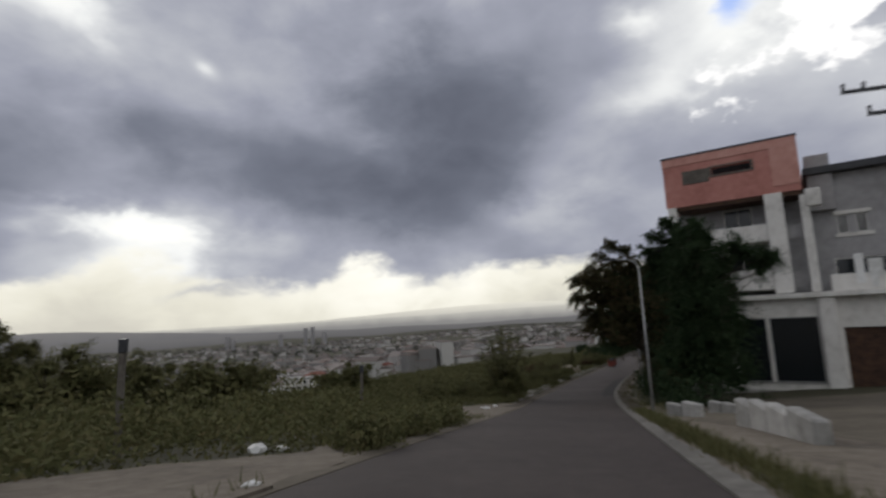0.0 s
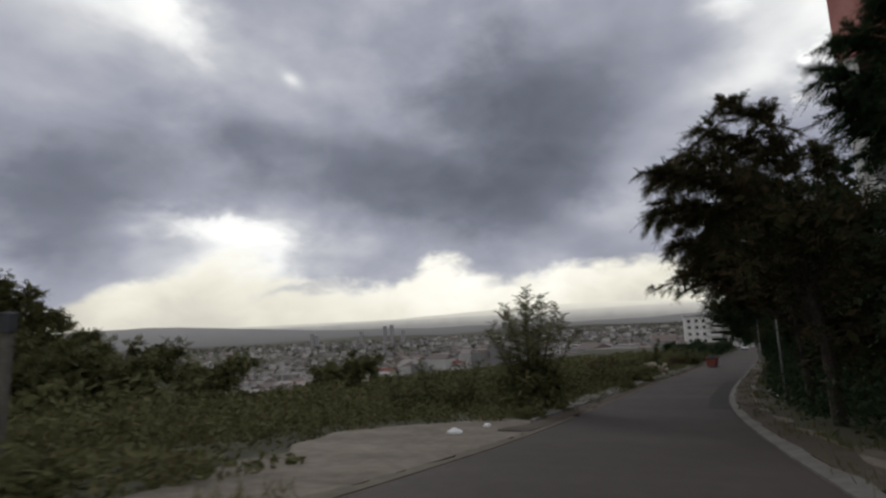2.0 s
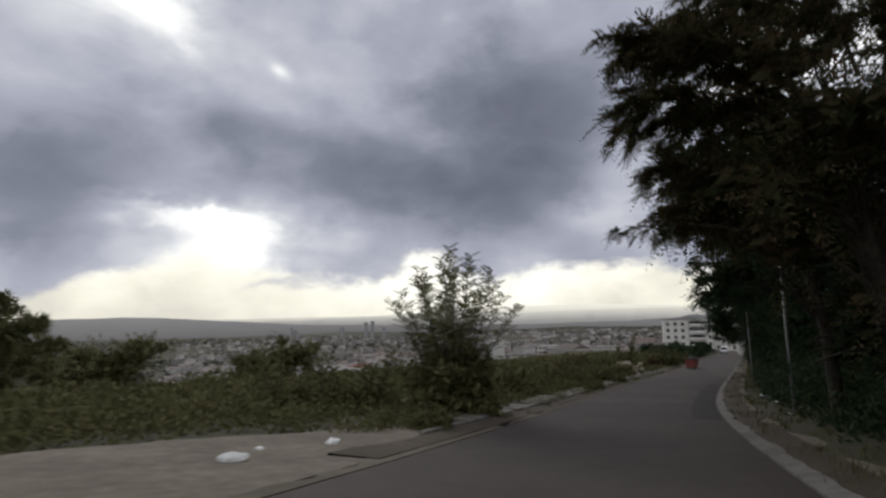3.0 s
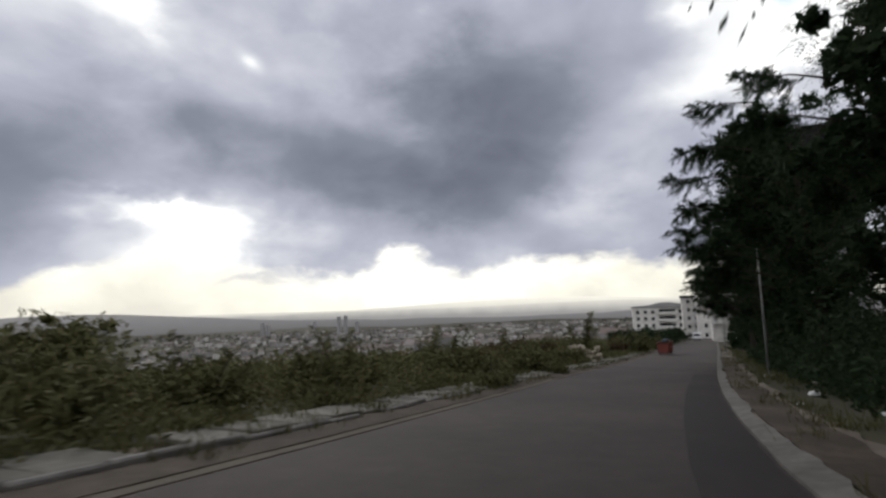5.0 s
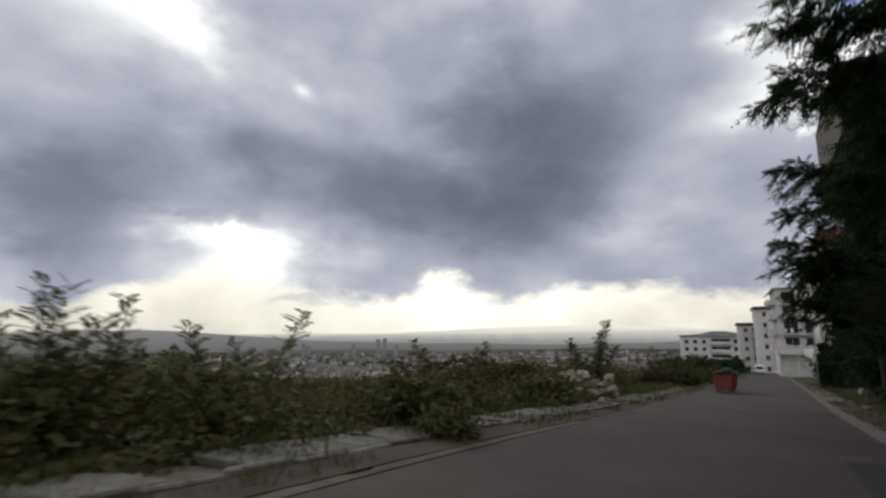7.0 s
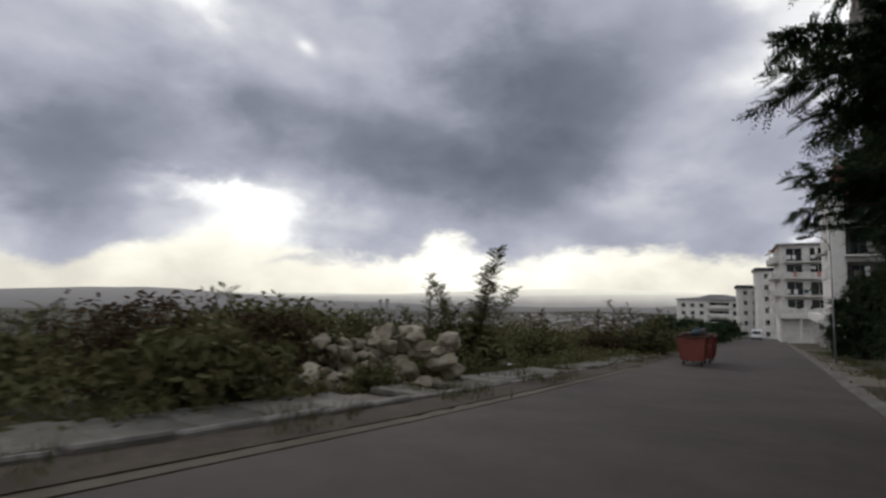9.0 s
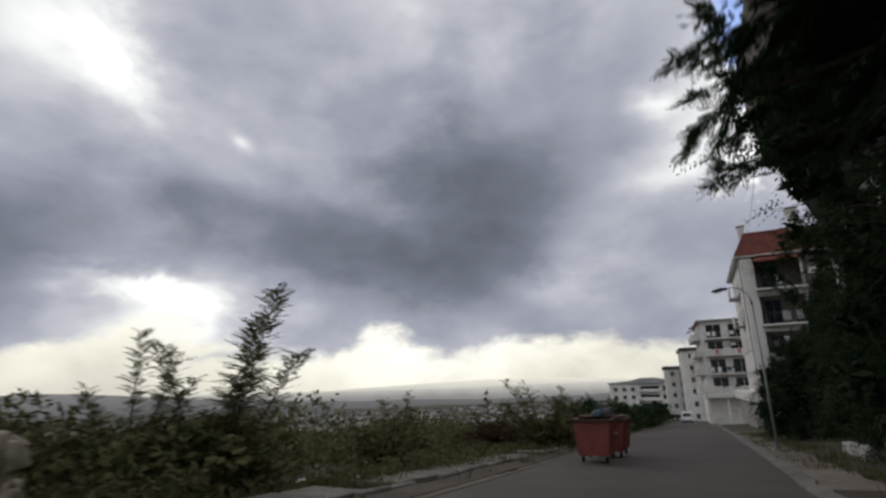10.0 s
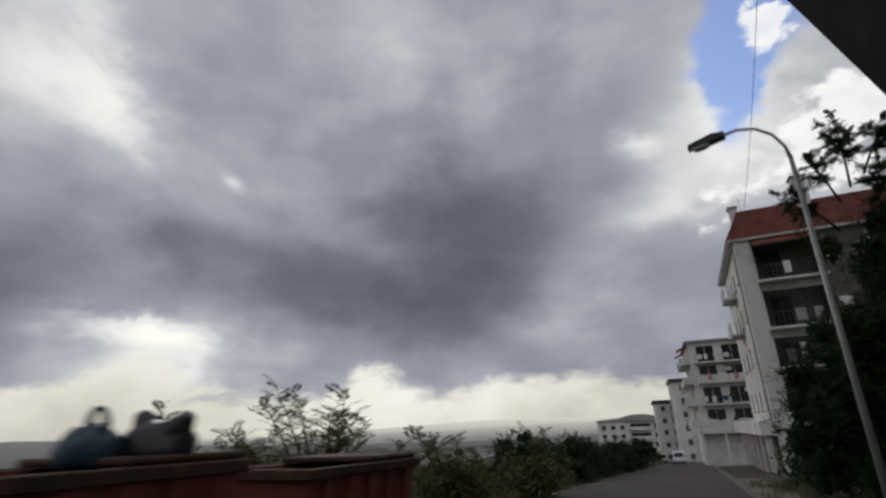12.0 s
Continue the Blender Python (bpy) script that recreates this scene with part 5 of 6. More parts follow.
    for z0 in fl:
        for u_ in (1.5, 2.6, 3.7, 8.9, 10.2):
            if rd.random() < 0.3:
                part("washing", MB().bevel_box(u_, u_ + rd.uniform(0.3, 0.7), -1.13, -1.11, z0 + 0.35, z0 + 1.2, 0.006), rd.choice([M_PAPER, M_WOOD_AND_SHADE, M_GREY]), t, "cloth hung over a balcony rail")
        part("cooler_unit", MB().bevel_box(5.4, 6.2, -0.45, -0.125, z0 + 1.2, z0 + 1.8, 0.03), M_PAPER, t, "white wall cooler unit")
    part("antenna", MB().tube([(1.6, 4.6, 18.9), (1.6, 4.6, 21.6)], 0.025, 5).tube([(1.1, 4.6, 21.3), (2.1, 4.6, 21.3)], 0.015, 5), M_STEEL, t)
    part("eave", MB().bevel_box(-0.5, 13.4, -0.55, 14.2, 16.22, 16.4, 0.03), M_WHITE, t)
    part("awning", MB().prism([(-1.5, 15.5), (-1.5, 15.65), (0.0, 16.2), (0.0, 16.05)], 1.1, 4.9, "x"), M_SKIP, t, "red sloping awning")
    chimney(t, 1.0, 4.6, 16.6, 20.6, 0.6)
    chimney(t, 5.2, 0.9, 16.6, 20.8, 0.9)
    part("drainpipe", MB().tube([(-0.12, 0.6, 3.4), (-0.12, 0.6, 16.0)], 0.06, 6), M_STEEL, t)
    # shop row along the street
    for k in range(7):
        v = 0.2 + k * 3.6
        part("post", MB().bevel_box(-0.75, -0.4, v, v + 0.35, -0.3, 2.5, 0.03), M_WHITE, t)
        part("shutter", MB().bevel_box(-0.12, -0.02, v + 0.5, v + 3.3, -0.3, 2.45, 0.01), M_ROOF if k % 3 else M_WOOD_AND_SHADE, t, "brown roller shutter")
    part("canopy", MB().bevel_box(-1.0, -0.003, -0.3, 25.8, 2.5, 3.5, 0.04), M_WHITE, t, "white canopy band over the shops")
    part("shop_back", MB().box(0.0, 0.3, 0.3, 25.5, -0.3, 3.4), M_GREY, t)


corner_flats()


def balcony_flats():
    """Flats whose end wall carries cluttered balconies."""
    t = thing("balcony_flats", "pale block of flats with cluttered balconies", "building", at=(22.5, 180.0, -13.6), turn=-6)
    holes = [(u, u + 2.4, z + 0.1, z + 2.4) for z in (5.2, 8.2, 11.2, 14.0) for u in (1.0, 4.4, 7.8)]
    front_wall(t, "end_wall", 0.0, 12.0, 0.0, 16.9, holes, M_WHITE, 0, 0.3)
    for a, b, c, d in holes:
        window_front(t, a, b, c, d, 0.05)
    for z in (5.2, 8.2, 11.2, 14.0):
        balcony(t, 0.6, 7.2, z, 1.3, 0.0, 0.95, z in (5.2, 11.2), M_WHITE, 16)
    # washing, planters and coolers crowded on the balconies
    r = random.Random(31)
    for z in (5.2, 8.2, 11.2, 14.0):
        for k in range(6):
            u, kind = 0.9 + k * 1.1 + r.uniform(-0.2, 0.2), r.random()
            if kind < 0.45:
                h = r.uniform(0.5, 1.1)
                part("washing", MB().bevel_box(u, u + r.uniform(0.3, 0.7), -1.36, -1.33, z + 1.05 - h, z + 1.05, 0.006), r.choice([M_PAPER, M_WHITE, M_RED, M_BAG_BLUE]), t, "cloth hung over a balcony rail")
            elif kind < 0.75:
                part("planter", MB().bevel_box(u, u + 0.6, -1.6, -1.36, z + 0.85, z + 1.1, 0.02).tube([(u + 0.3, -1.48, z + 1.1), (u + 0.25, -1.5, z + 1.5)], [0.22, 0.05], 6), M_LEAF_DARK, t, "planter with a dark plant")
            else:
                part("cooler_unit", MB().bevel_box(u, u + 0.8, -0.32, -0.003, z + 1.5, z + 2.05, 0.03), M_PAPER, t, "white wall cooler unit")
    for z in (5.2, 8.2, 11.2, 14.0):
        for v0 in (0.4, 4.6, 8.8):
            slab = part("balcony", MB().bevel_box(-1.25, -0.004, v0, v0 + 3.4, z - 0.15, z, 0.02), M_WHITE, t)
            rail = MB().bevel_box(-1.25, -1.15, v0, v0 + 3.4, z + 0.004, z + (0.95 if (v0 + z) % 3 > 1.2 else 0.5), 0.02)
            rail.box(-1.15, -0.01, v0, v0 + 0.1, z + 0.004, z + 0.9)
            part("parapet", rail, M_WHITE, slab)
            if r.random() < 0.7:
                h = r.uniform(0.6, 1.2)
                part("washing", MB().bevel_box(-1.32, -1.28, v0 + r.uniform(0.2, 1.4), v0 + r.uniform(1.8, 3.2), z + 1.1 - h, z + 1.1, 0.006), r.choice([M_PAPER, M_WHITE, M_GREY, M_WOOD_AND_SHADE]), t, "cloth hung over a balcony rail")
            if r.random() < 0.4:
                part("awning", MB().prism([(-1.5, z + 2.0), (-1.5, z + 2.06), (0.0, z + 2.7), (0.0, z + 2.64)], v0, v0 + 3.2, "y"), r.choice([M_RED, M_WOOD_AND_SHADE, M_PAPER]), t, "faded cloth awning")
    part("roof_slab", MB().bevel_box(-0.4, 12.4, -0.6, 14.0, 16.9, 17.2, 0.03), M_CONCRETE, t)
    part("core", MB().box(0.3, 11.8, 0.35, 13.4, 0, 16.9), M_GREY, t)
    side = [(v, v + 1.2, z, z + 1.4) for z in (5.4, 8.4, 11.4, 14.2) for v in (2.0, 6.0, 10.0)]
    side_wall(t, "street_wall", 0.3, 13.5, 0.0, 16.9, side, M_WHITE, 0, 0.3)
    for a, b, c, d in side:
        window_side(t, a, b, c, d)
    part("back_wall", MB().box(0, 12, 13.5, 13.8, 0, 16.9).box(11.82, 12, 0.3, 13.5, 0, 16.9), M_WHITE, t)
    part("canopy", MB().bevel_box(-0.6, 12.0, -1.6, -0.003, 4.3, 5.0, 0.04), M_WHITE, t)
    for k in range(5):
        part("post", MB().bevel_box(-0.4 + k * 2.9, -0.1 + k * 2.9, -1.5, -1.2, -0.4, 4.3, 0.02), M_WHITE, t)


balcony_flats()


def slim_flats(x, y, z, w, d, h, floors, label, turn):
    t = thing("slim_flats", label, "building", group="flats along the street", at=(x, y, z), turn=turn)
    fh = h / floors
    holes = [(u, u + 1.1, (k + 0.35) * fh, (k + 0.8) * fh) for k in range(floors) for u in (w * 0.25, w * 0.65)]
    front_wall(t, "end_wall", 0, w, -1.5, h, holes, M_WHITE, 0, 0.3)
    for a, b, c, dd in holes:
        window_front(t, a, b, c, dd, 0)
    side = [(v, v + 1.2, (k + 0.35) * fh, (k + 0.8) * fh) for k in range(floors) for v in (d * 0.2, d * 0.6)]
    side_wall(t, "street_wall", 0.3, d, -1.5, h, side, M_WHITE, 0, 0.3)
    for a, b, c, dd in side:
        window_side(t, a, b, c, dd)
    part("core", MB().box(0.3, w, 0.35, d, -1.5, h), M_GREY, t)
    part("roof", MB().bevel_box(-0.4, w + 0.4, -0.4, d + 0.4, h, h + 0.9, 0.05), M_DARKGREY, t, "dark roof edge")
    for k in range(1, floors):
        balcony(t, w * 0.55, w + 0.2, k * fh, 1.0, 0, 0.9, True, M_WHITE)


slim_flats(27.4, 240.0, -17.0, 7.0, 12.0, 19.0, 6, "tall narrow white block of flats with dark roof edge", -4)
slim_flats(24.0, 252.0, -17.5, 6.0, 10.0, 15.0, 5, "lower white block of flats behind a taller one", -4)


def far_flats():
    """A wide low block across the end of the street."""
    t = thing("wide_flats", "wide white block of flats closing the street", "building", at=(9.0, 320.0, -22.0), turn=0)
    h = 16.0
    holes = [(u, u + 1.6, z, z + 1.6) for z in (3.0, 6.4, 9.8, 13.0) for u in (1.5, 5.0, 8.4)]
    front_wall(t, "front_wall", 0, 11.5, -2, h, holes, M_WHITE, 0, 0.3)
    for a, b, c, d in holes:
        window_front(t, a, b, c, d)
    front_wall(t, "balcony_wall", 11.5, 25.0, -2, h + 0.6, [(12.2, 19.5, z, z + 2.2) for z in (2.6, 6.0, 9.4, 12.8)] + [(20.8, 23.8, z, z + 1.8) for z in (3.0, 6.4, 9.8, 13.0)], M_WHITE, 0.6, 0.3)
    for z in (2.6, 6.0, 9.4, 12.8):
        part("pane", MB().box(12.2, 19.5, 0.75, 0.8, z, z + 2.2), M_GLASS, t)
        balcony(t, 12.0, 19.8, z, 1.6, 0.6, 1.1, True, M_WHITE)
        window_front(t, 20.8, 23.8, z + 0.4, z + 2.2, 0.6)
    part("core", MB().box(0.2, 24.8, 0.95, 14, -2, h), M_GREY, t)
    part("roof", MB().prism([(-0.5, h), (-0.5, h + 0.5), (8, h + 1.2), (13, h + 2.4), (18, h + 2.4), (25.5, h + 0.9), (25.5, h)], -0.6, 14.4, "y"), M_GREY, t, "low grey roof")
    side_wall(t, "street_wall", 0.3, 14, -2, h, [], M_WHITE, 0, 0.2)


far_flats()


def flared_building():
    """Dark block whose upper part leans out over the street on a sloping soffit."""
    t = thing("flared_building", "dark building with upper floors flaring out over the street", "building", at=(15.0, 111.5, -9.8), turn=-9.1)
    L = -14.0
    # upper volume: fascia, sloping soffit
    # Shade under the overhang is painted into this dark colour.
    part("upper_block", MB().prism([(0.0, 16.3), (0.0, 21.0), (9.0, 21.0), (9.0, 10.2), (2.25, 10.2)], L, 0.0, "y"), M_SHADE_DARK, t, "dark sloping soffit and upper wall")
    part("fascia", MB().bevel_box(-0.12, -0.003, L - 0.1, 0.1, 16.3, 21.0, 0.02), M_WOOD_AND_SHADE, t, "grey edge strip")
    hol = [(L + 1.5 + 3.2 * k, L + 3.3 + 3.2 * k, z, z + 1.6) for k in range(4) for z in (2.0, 6.2)]
    side_wall(t, "street_wall", L, 0.0, -0.5, 10.2, hol, M_GREY, 2.3, 0.3)
    for a, b, c, d in hol:
        window_side(t, a, b, c, d, 2.3)
    part("core", MB().box(2.7, 9.0, L + 0.3, -0.1, -0.5, 10.19), M_GREY, t)
    front_wall(t, "end_wall", 2.6, 9.0, -0.5, 10.2, [(4.0, 5.4, 2.0, 3.6), (4.0, 5.4, 6.2, 7.8)], M_GREY, L, 0.25)
    for z in (2.0, 6.2):
        window_front(t, 4.0, 5.4, z, z + 1.6, L)


flared_building()

# houses on the near edge of the town below


def town_block(x, y, z, w, d, floors, turn, label, red):
    t = thing("town_block", label, "building", group="blocks in the valley", at=(x, y, z), turn=turn)
    h = floors * 3.1
    holes = [(u, u + 1.8, k * 3.1 + 0.9, k * 3.1 + 2.4) for k in range(floors) for u in np.arange(1.0, w - 2.0, 3.4).tolist()]
    front_wall(t, "front_wall", 0, w, -6, h, holes, M_WHITE, 0, 0.3)
    for a, b, c, dd in holes:
        part("window", MB().box(a, b, 0.12, 0.16, c, dd), M_GLASS, t)
    for k in range(1, floors):
        part("balcony", MB().box(w * 0.3, w * 0.7, -1.2, -0.003, k * 3.1 - 0.1, k * 3.1 + 0.9), M_WHITE, t)
    part("body", MB().box(0, w, 0.32, d, -6, h), M_WHITE, t)
    if red:
        tiled_roof(t, -0.5, w + 0.5, -0.5, d + 0.5, h, 2.6)
    else:
        part("roof", MB().box(-0.3, w + 0.3, -0.3, d + 0.3, h, h + 0.6), M_CONCRETE, t)


rr = random.Random(11)
for az, dd, w, fl in ((36.5, 330, 22, 5), (34.0, 345, 18, 5), (31.2, 320, 24, 6), (29.5, 420, 20, 6), (26.0, 470, 26, 5), (23.0, 430, 20, 5), (20.0, 510, 30, 6), (16.5, 460, 22, 6), (13.0, 520, 26, 5), (7.6, 620, 24, 7), (5.6, 640, 20, 7), (10.5, 450, 24, 6), (3.2, 560, 20, 6), (40.5, 380, 20, 5), (18.2, 620, 30, 7), (33.0, 600, 30, 7)):
    a = math.radians(az)
    x, y = -math.sin(a) * dd, math.cos(a) * dd
    red = rr.random() < 0.4
    town_block(x, y, gz(x, y) - 0.5, w, 14, fl, rr.uniform(-25, 45), "pale block of flats with red tile roof in the valley" if red else "pale flat-roofed block of flats in the valley", red)

# ---- street things ----


def street_lamp(x, y, height, reach, turn, label, curved=False):
    """Tapered steel pole with base plate, arm over the road and a lamp head."""
    z = float(road_z(y)) + 0.05
    t = thing("street_lamp", label, "street lamp", group="street lamps", at=(x, y, z), turn=turn)
    part("base_plate", MB().bevel_box(-0.18, 0.18, -0.18, 0.18, -0.15, 0.03, 0.01), M_STEEL, t)
    n = 10
    part("pole", MB().tube([(0, 0, 0.03), (0, 0, height * 0.45), (0, 0, height - 0.4)], [0.055, 0.045, 0.034], n), M_STEEL, t, smooth=True)
    if curved:
        pts = [(0, 0, height - 0.4)] + [(-reach * (1 - math.cos(a)) * 0.62, 0, height - 0.4 + 0.75 * math.sin(a)) for a in (0.3, 0.7, 1.1, 1.5)] + [(-reach * 0.85, 0, height + 0.32)]
    else:
        pts = [(0, 0, height - 0.4), (-0.12, 0, height - 0.1), (-0.5, 0, height + 0.06), (-reach * 0.85, 0, height + 0.08)]
    part("arm", MB().tube(pts, [0.034] + [0.024] * (len(pts) - 1), 8), M_STEEL, t, smooth=True)
    hx, hz = pts[-1][0], pts[-1][2]
    head = part("lamp_head", MB().prism([(hx + 0.10, hz + 0.035), (hx - 0.10, hz + 0.06), (hx - 0.46, hz - 0.02), (hx - 0.49, hz - 0.08), (hx - 0.14, hz - 0.07), (hx + 0.10, hz - 0.035)], -0.10, 0.10, "y"), M_DARKGREY, t)
    part("lamp_cover", MB().prism([(hx - 0.14, hz - 0.073), (hx - 0.44, hz - 0.081), (hx - 0.38, hz - 0.13), (hx - 0.2, hz - 0.12)], -0.075, 0.075, "y"), M_LAMP, head)
    return t


street_lamp(2.78, 24.3, 6.6, 1.25, 6, "grey steel street lamp at the kerb")
street_lamp(5.0, 49.2, 6.65, 1.5, 2, "grey steel street lamp among roadside trees")
street_lamp(6.87, 68.6, 6.65, 1.5, -5, "grey steel street lamp standing before dense trees")
street_lamp(11.45, 104.0, 5.85, 1.05, -20, "grey steel street lamp with a curved arm", True)


def utility_pole():
    t = thing("utility_pole", "wooden utility pole with insulators on its crossarms", "utility pole", at=(9.6, 16.4, gz(9.6, 16.4)))
    part("pole", MB().tube([(0, 0, -0.3), (0, 0, 9.6)], [0.15, 0.10], 9), M_WOOD_AND_SHADE, t)
    for z, l in ((8.9, 1.9), (8.2, 1.35)):
        part("crossarm", MB().bevel_box(-l, l, -0.05, 0.05, z - 0.05, z + 0.05, 0.01), M_DARKGREY, t)
        for sx in (-l + 0.05, -l + 0.55, l - 0.55, l - 0.05):
            part("insulator", MB().tube([(sx, 0, z + 0.05), (sx, 0, z + 0.1), (sx, 0, z + 0.14), (sx, 0, z + 0.2), (sx, 0, z + 0.24)], [0.02, 0.06, 0.035, 0.06, 0.03], 8), M_BLACK, t)


utility_pole()


def cable(points, sag, label):
    a, b = Vector(points[0]), Vector(points[1])
    pts = [a.lerp(b, k / 14) - Vector((0, 0, sag * 4 * (k / 14) * (1 - k / 14))) for k in range(15)]
    tagged(part("cable", MB().tube(pts, 0.012, 4), M_BLACK), label, "cable")


cable(((15.2, 109.5, 8.6), (20.4, 137.8, 5.2)), 0.8, "thin black cable strung between two buildings")


def skip(x, y, turn, label):
    """Steel rubbish container: tapered body, rim, ribs, side pockets, wheels and a half-open lid."""
    z = float(road_z(y)) + 0.01
    t = thing("rubbish_container", label, "rubbish container", group="rubbish containers", at=(x, y, z), turn=turn)
    w, l, h = 1.05, 1.62, 1.2
    body = MB()
    vs = [(-0.42, 0.06, 0.2), (0.42, 0.06, 0.2), (0.42, l - 0.06, 0.2), (-0.42, l - 0.06, 0.2), (-w / 2, 0, h), (w / 2, 0, h), (w / 2, l, h), (-w / 2, l, h)]
    inn = [(-w / 2 + 0.05, 0.05, h), (w / 2 - 0.05, 0.05, h), (w / 2 - 0.05, l - 0.05, h), (-w / 2 + 0.05, l - 0.05, h), (-0.38, 0.1, 0.4), (0.38, 0.1, 0.4), (0.38, l - 0.1, 0.4), (-0.38, l - 0.1, 0.4)]
    body.add(vs + inn, [(3, 2, 1, 0), (0, 1, 5, 4), (1, 2, 6, 5), (2, 3, 7, 6), (3, 0, 4, 7), (4, 5, 9, 8), (5, 6, 10, 9), (6, 7, 11, 10), (7, 4, 8, 11), (8, 9, 13, 12), (9, 10, 14, 13), (10, 11, 15, 14), (11, 8, 12, 15), (12, 13, 14, 15)])
    part("body", body, M_SKIP, t)
    rim = MB()
    rim.bevel_box(-w / 2 - 0.05, -w / 2 + 0.02, -0.05, l + 0.05, h - 0.07, h + 0.01, 0.01).bevel_box(w / 2 - 0.02, w / 2 + 0.05, -0.05, l + 0.05, h - 0.07, h + 0.01, 0.01)
    rim.bevel_box(-w / 2 + 0.02, w / 2 - 0.02, -0.05, 0.02, h - 0.07, h + 0.01, 0.01).bevel_box(-w / 2 + 0.02, w / 2 - 0.02, l - 0.02, l + 0.05, h - 0.07, h + 0.01, 0.01)
    part("rim", rim, M_RUST, t)
    for k in range(5):
        yy = 0.2 + k * (l - 0.4) / 4
        for s in (-1, 1):
            part("rib", MB().add([(s * 0.43, yy - 0.03, 0.25), (s * 0.43, yy + 0.03, 0.25), (s * 0.53, yy + 0.03, h - 0.08), (s * 0.53, yy - 0.03, h - 0.08), (s * 0.47, yy - 0.03, 0.25), (s * 0.47, yy + 0.03, 0.25), (s * 0.56, yy + 0.03, h - 0.08), (s * 0.56, yy - 0.03, h - 0.08)], [(0, 1, 2, 3), (7, 6, 5, 4), (0, 4, 5, 1), (1, 5, 6, 2), (2, 6, 7, 3), (3, 7, 4, 0)]), M_SKIP, t)
    for xx in (-0.34, 0.34):
        for yy in (0.25, l - 0.25):
            wh = part("wheel", MB().tube([(xx - 0.03, yy, 0.09), (xx + 0.03, yy, 0.09)], 0.09, 12), M_TYRE, t)
            part("fork", MB().box(xx - 0.05, xx + 0.05, yy - 0.03, yy + 0.03, 0.14, 0.21), M_STEEL, wh)
    part("trunnion", MB().tube([(-0.62, l / 2, 0.78), (0.62, l / 2, 0.78)], 0.03, 8), M_STEEL, t)
    part("refuse", MB().bevel_box(-0.44, 0.44, 0.1, l - 0.1, 0.8, 1.12, 0.08), M_BLACK, t, "dark refuse inside")
    part("lid", MB().bevel_box(-0.52, 0.52, l * 0.52, l + 0.04, h + 0.012, h + 0.06, 0.015), M_RUST, t, "closed half of the lid")
    return t


skip(4.98, 97.3, -9, "battered red steel rubbish container with bags on top")
skip(5.42, 99.5, -10, "dark red steel rubbish container behind another one")


def rubbish_bag(x, y, z, sx, sy, sz, mat, label, seed, ears=True):
    """A knotted plastic bag: a slumped lumpy sack with a gathered neck or two handle loops."""
    bm = bmesh.new()
    bmesh.ops.create_icosphere(bm, subdivisions=3, radius=1.0)
    for v in bm.verts:
        p = v.co.copy()
        f = 1 + 0.16 * noise.noise(p * 2.1 + Vector((seed, 0, 0))) + 0.12 * noise.noise(p * 5 + Vector((0, seed, 0)))
        v.co = Vector((p.x * sx * f, p.y * sy * f, max(p.z, -0.55) * sz * f + sz * 0.55))
    me = bpy.data.meshes.new("rubbish_bag")
    bm.to_mesh(me)
    bm.free()
    me.polygons.foreach_set("use_smooth", [True] * len(me.polygons))
    me.materials.append(mat)
    t = thing("rubbish_bag", label, "rubbish bag", group="rubbish bags", at=(x, y, z))
    part("sack", me, mat, t)
    if ears:
        pts = [(0.065 * math.cos(a) + 0.03, 0, sz * 1.42 + 0.11 * math.sin(a)) for a in np.linspace(0.0, 3.14, 9)]
        part("handle", MB().tube(pts, [0.028, 0.024, 0.02, 0.017, 0.016, 0.017, 0.02, 0.024, 0.028], 6), mat, t)
    else:
        part("neck", MB().tube([(sx * 0.5, 0, sz * 1.1), (sx * 0.75, 0, sz * 1.45), (sx * 0.9, 0, sz * 1.7)], [0.11, 0.07, 0.045], 7), mat, t)
        part("neck", MB().tube([(-sx * 0.4, 0, sz * 1.1), (-sx * 0.6, 0, sz * 1.5), (-sx * 0.75, 0, sz * 1.8)], [0.11, 0.08, 0.05], 7), mat, t)


BAG_Z = float(road_z(98.3)) + 1.27
rubbish_bag(5.19, 98.17, BAG_Z, 0.18, 0.17, 0.15, M_BAG_BLUE, "dark blue tied carrier bag lying on the refuse", 1.0)
rubbish_bag(5.43, 98.44, BAG_Z, 0.22, 0.2, 0.16, M_BLACK, "black knotted rubbish bag lying on the refuse", 4.0, False)


